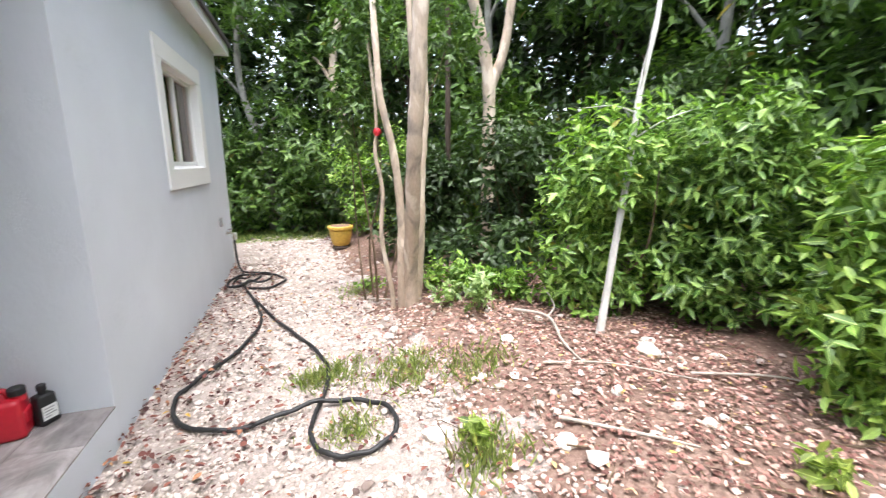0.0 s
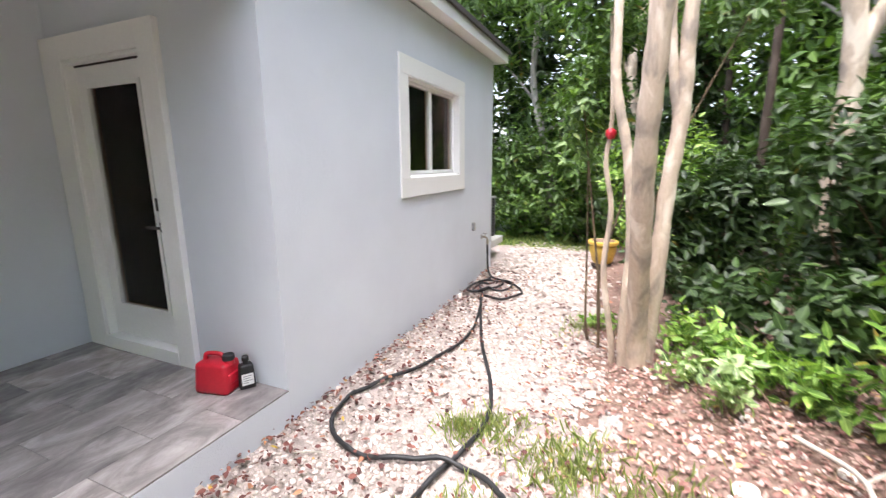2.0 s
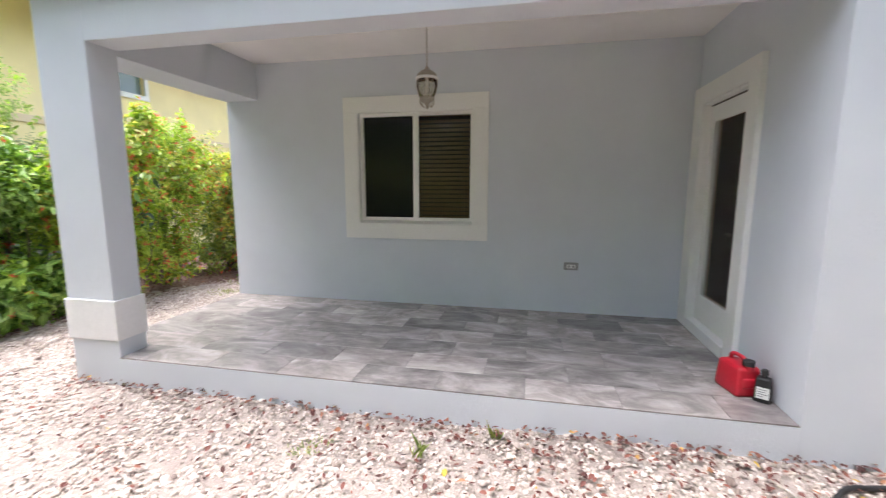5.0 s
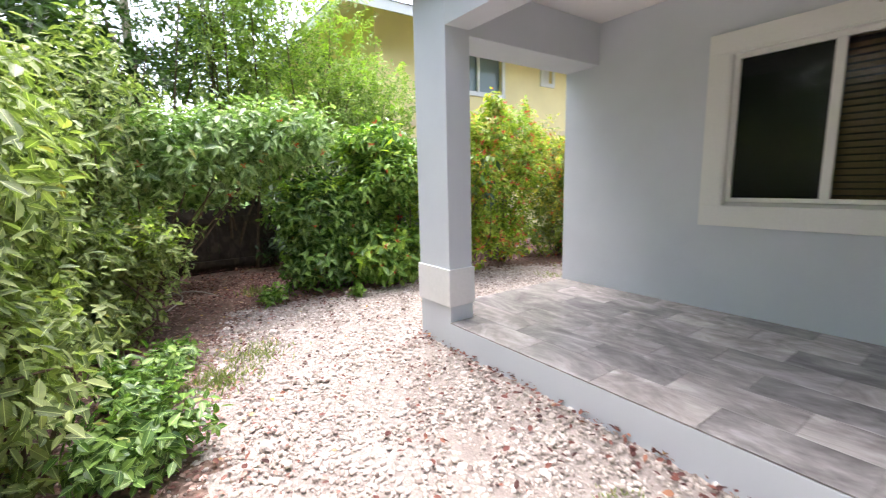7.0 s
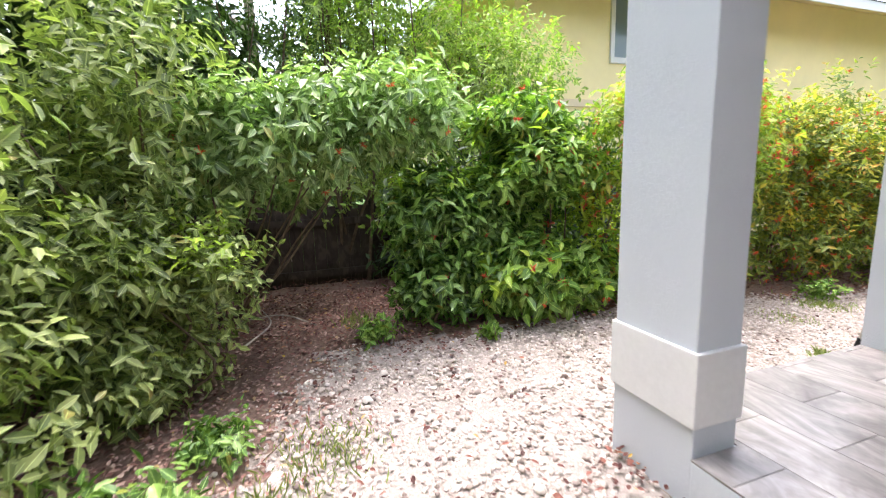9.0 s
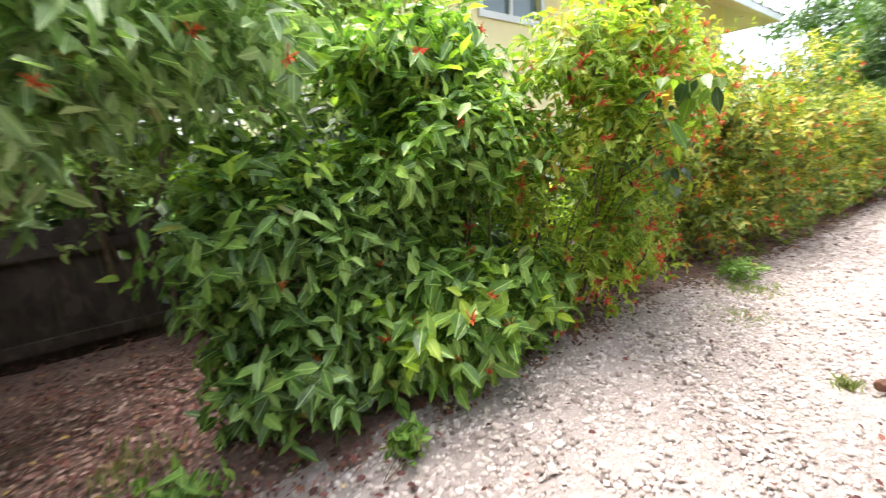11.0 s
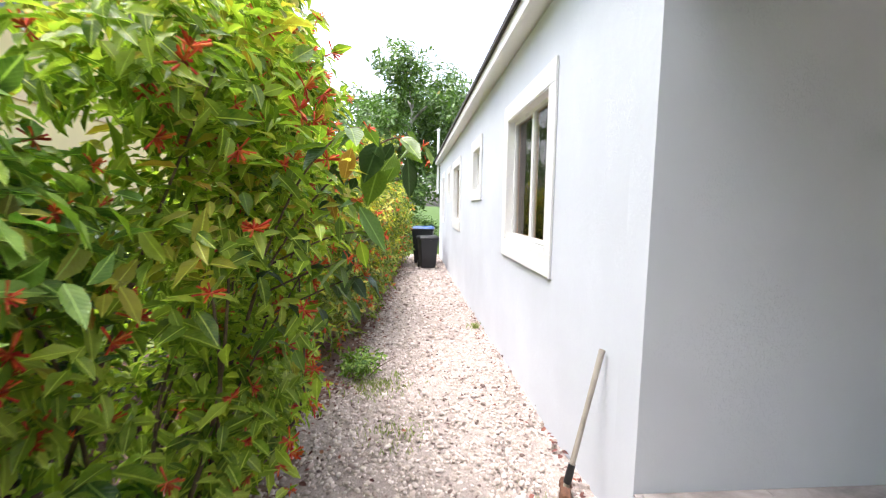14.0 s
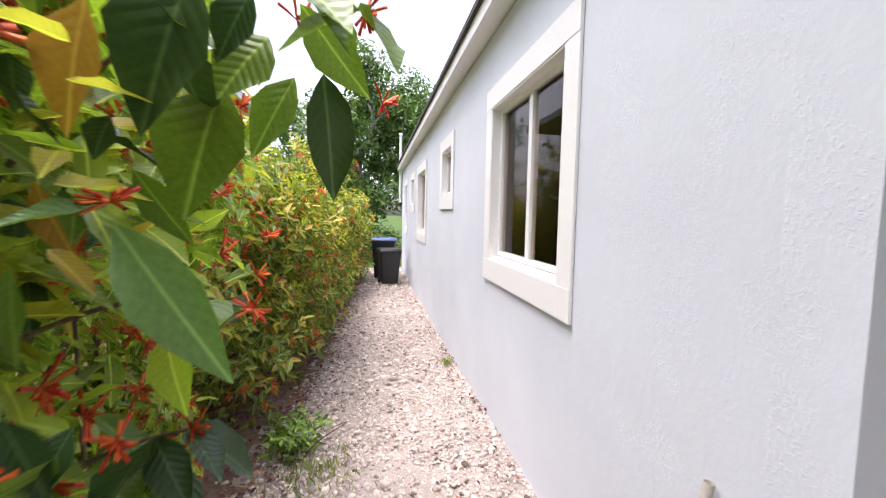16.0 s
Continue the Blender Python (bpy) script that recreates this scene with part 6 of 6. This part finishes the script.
# ---- the near firebush branch over the passage ----
def build_branch_leaves():
    """A leafy branch that leans out over the gravel; each large leaf is a part."""
    rng = np.random.default_rng(77)
    ob = thing("firebush_branch", "overhanging firebush branch with large leaves and red flowers", "branch", Matrix.Translation((-2.9, -4.55, 1.2)))
    inv = ob.matrix_world.inverted()
    bases = {}
    # "green" and "dark" leaves carry shade and backlight in their colour.
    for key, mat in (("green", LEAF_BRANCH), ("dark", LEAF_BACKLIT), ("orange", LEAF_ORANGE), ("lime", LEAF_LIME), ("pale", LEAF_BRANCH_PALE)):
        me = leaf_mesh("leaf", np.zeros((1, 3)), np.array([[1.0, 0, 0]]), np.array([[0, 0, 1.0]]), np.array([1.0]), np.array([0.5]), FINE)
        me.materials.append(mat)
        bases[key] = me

    def leaf(p, d, ln, key="green", up=(0, 0, 1), slim=1.0):
        d = Vector(d).normalized()
        n = Vector(up) - d * Vector(up).dot(d)
        n.normalize()
        s = n.cross(d)
        m = Matrix((d, s, n)).transposed().to_4x4()
        m.translation = Vector(p)
        k = new("leaf", bases[key])
        k.parent = ob
        k.matrix_parent_inverse = inv
        k.matrix_basis = m @ Matrix.Diagonal((ln, ln * slim, ln, 1))
        return k

    twigs = ((( -2.95, -4.5, 1.25), (-2.9, -4.25, 1.6), (-2.82, -4.0, 1.78), (-2.84, -3.88, 1.77)),
             ((-2.95, -4.5, 1.3), (-2.78, -4.3, 1.62), (-2.7, -4.14, 1.78), (-2.7, -4.06, 1.8)),
             ((-2.95, -4.5, 1.2), (-2.85, -4.3, 1.3), (-2.75, -4.18, 1.35), (-2.68, -4.12, 1.38)),
             ((-3.0, -4.5, 1.1), (-2.98, -4.3, 1.2), (-2.96, -4.17, 1.26), (-2.95, -4.1, 1.28)),
             ((-3.0, -4.5, 1.3), (-3.0, -4.25, 1.42), (-2.96, -4.1, 1.45), (-2.94, -4.02, 1.44)))
    tips = []
    for pts in twigs:
        line = curve_through(pts, 6)
        k = tubes("twig", [(line, np.linspace(0.005, 0.002, len(line)))], TWIG, ob, "", 6)
        k.matrix_parent_inverse = inv
        d0 = unit(line[-1] - line[-3])
        tips.append((line[-1], d0))
        for i in range(3):
            q = line[-1 - 4 * i]
            for j in range(2):
                a = rng.uniform(0, 6.28) + j * 2.1
                out = np.array([math.cos(a), math.sin(a) * 0.7, rng.uniform(-0.7, 0.05)])
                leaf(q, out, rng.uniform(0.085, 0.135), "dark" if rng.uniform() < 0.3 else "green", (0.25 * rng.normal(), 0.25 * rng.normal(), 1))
    # the large leaves that hang close over the path: stalk end, tip, kind, slimness, facing
    view = Vector((1.0, -0.05, 0.1))

    def hang(p, q, key, slim, tilt):
        v = Vector(q) - Vector(p)
        leaf(p, v, v.length * 1.06, key, view + Vector((0.0, 0.35 * tilt, tilt)), slim * 1.9)

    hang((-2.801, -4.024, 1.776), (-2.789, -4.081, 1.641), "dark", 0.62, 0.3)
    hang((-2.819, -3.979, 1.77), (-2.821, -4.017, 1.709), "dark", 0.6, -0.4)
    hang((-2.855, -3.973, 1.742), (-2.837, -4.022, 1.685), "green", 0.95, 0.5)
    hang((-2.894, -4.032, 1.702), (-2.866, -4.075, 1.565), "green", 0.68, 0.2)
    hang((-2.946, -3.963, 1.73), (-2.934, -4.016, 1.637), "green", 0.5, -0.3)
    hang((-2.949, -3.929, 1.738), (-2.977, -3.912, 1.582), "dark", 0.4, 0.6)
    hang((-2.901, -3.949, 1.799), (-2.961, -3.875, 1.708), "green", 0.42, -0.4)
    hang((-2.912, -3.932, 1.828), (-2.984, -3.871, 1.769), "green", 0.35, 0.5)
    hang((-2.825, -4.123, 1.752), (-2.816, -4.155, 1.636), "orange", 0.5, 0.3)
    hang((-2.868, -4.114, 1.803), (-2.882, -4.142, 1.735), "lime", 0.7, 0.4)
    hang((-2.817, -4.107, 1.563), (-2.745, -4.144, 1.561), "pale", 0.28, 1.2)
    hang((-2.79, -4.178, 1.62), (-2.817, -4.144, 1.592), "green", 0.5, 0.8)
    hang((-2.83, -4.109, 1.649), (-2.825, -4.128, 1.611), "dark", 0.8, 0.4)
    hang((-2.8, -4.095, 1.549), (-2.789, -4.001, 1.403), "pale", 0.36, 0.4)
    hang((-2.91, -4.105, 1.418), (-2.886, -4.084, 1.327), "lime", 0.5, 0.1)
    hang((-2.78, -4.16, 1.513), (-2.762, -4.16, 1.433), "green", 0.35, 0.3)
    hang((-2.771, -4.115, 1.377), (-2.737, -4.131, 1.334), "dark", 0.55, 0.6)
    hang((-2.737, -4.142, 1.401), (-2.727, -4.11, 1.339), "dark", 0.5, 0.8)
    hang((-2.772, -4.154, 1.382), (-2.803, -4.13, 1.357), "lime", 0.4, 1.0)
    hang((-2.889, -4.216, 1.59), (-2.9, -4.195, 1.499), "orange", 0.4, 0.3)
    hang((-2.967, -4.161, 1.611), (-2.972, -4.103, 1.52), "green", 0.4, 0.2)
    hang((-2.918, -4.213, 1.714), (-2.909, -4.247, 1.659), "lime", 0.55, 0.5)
    # the smaller leaves behind, in drooping pairs
    for i in range(46):
        p = np.array([rng.uniform(-3.1, -2.72), rng.uniform(-4.5, -4.12), rng.uniform(1.0, 1.72)])
        a = rng.uniform(0, 6.28)
        out = np.array([math.cos(a), math.sin(a), rng.uniform(-0.9, -0.1)])
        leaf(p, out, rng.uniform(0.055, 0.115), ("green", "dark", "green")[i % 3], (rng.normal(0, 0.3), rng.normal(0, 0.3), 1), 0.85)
    spots = tips + [(np.array(p), np.array(d)) for p, d in (
        ((-2.818, -4.11, 1.337), (0.5, 0.4, 0.3)),
        ((-2.818, -4.104, 1.566), (0.6, 0.2, 0.3)),
        ((-3.038, -3.857, 1.728), (0.3, 0.6, 0.1)),
        ((-3.083, -4.071, 1.716), (0.2, 0.4, 0.4)),
        ((-2.927, -4.108, 1.403), (0.5, 0.3, -0.2)),
        ((-3.01, -4.186, 1.312), (0.4, 0.4, 0.3)),
        ((-3.089, -4.104, 1.583), (0.3, 0.3, 0.4)),
        ((-2.945, -3.963, 1.795), (0.3, 0.5, 0.5)),
        ((-2.969, -3.95, 1.793), (0.2, 0.6, 0.1)),
        ((-3.051, -4.285, 1.453), (0.3, 0.5, 0.4)),
        ((-3.113, -4.247, 1.365), (0.3, 0.4, 0.4)),
        ((-3.253, -4.073, 1.513), (0.3, 0.5, 0.3)))]
    for i, (p, d) in enumerate(spots):
        k = new("flower", FLOWERS[i % len(FLOWERS)])
        k.parent = ob
        k.matrix_parent_inverse = inv
        k.matrix_basis = Matrix.Translation(p) @ Vector(d).to_track_quat("Z", "Y").to_matrix().to_4x4() @ Matrix.Scale(0.8, 4)


build_branch_leaves()


# ---- porch tiles ----
def lay_tiles():
    floor = structure("porch_floor", block(-3.063, -0.996, -2.41, 2.397, SLAB - 0.011, SLAB - 0.004), GROUT, "grey streaked porcelain tile porch floor", "floor")
    made = {}

    def tile(x0, x1, y0, y1):
        key = (round(x1 - x0, 3), round(y1 - y0, 3))
        if key not in made:
            w, l = key
            bm = block(-w / 2, w / 2, -l / 2, l / 2, -0.008, 0.0)
            bmesh.ops.bevel(bm, geom=[e for e in bm.edges if all(v.co.z > -0.001 for v in e.verts)], offset=0.0015, segments=1, affect="EDGES")
            me = bpy.data.meshes.new("tile")
            bm.to_mesh(me)
            bm.free()
            me.materials.append(TILE)
            made[key] = me
        t = new("tile", made[key])
        t.parent = floor
        t.location = ((x0 + x1) / 2, (y0 + y1) / 2, SLAB)

    W, L, J = 0.305, 0.61, 0.003
    for row in range(7):
        x1 = -0.994 - row * W
        x0 = max(-3.063, x1 - W + J)
        y = 0.21 + (0.305 if row % 2 else 0.0) - 6 * L
        while y < 2.398:
            y0, y1 = max(y, -2.88 if x1 < -1.26 else -2.41), min(y + L - J, 2.397)
            if y1 - y0 > 0.02:
                tile(x0, x1, y0, y1)
            y += L


structure("porch_grout_side", block(-3.063, -1.27, -2.88, -2.412, SLAB - 0.011, SLAB - 0.004), GROUT, "grey grout under porch tiles", "floor")
lay_tiles()
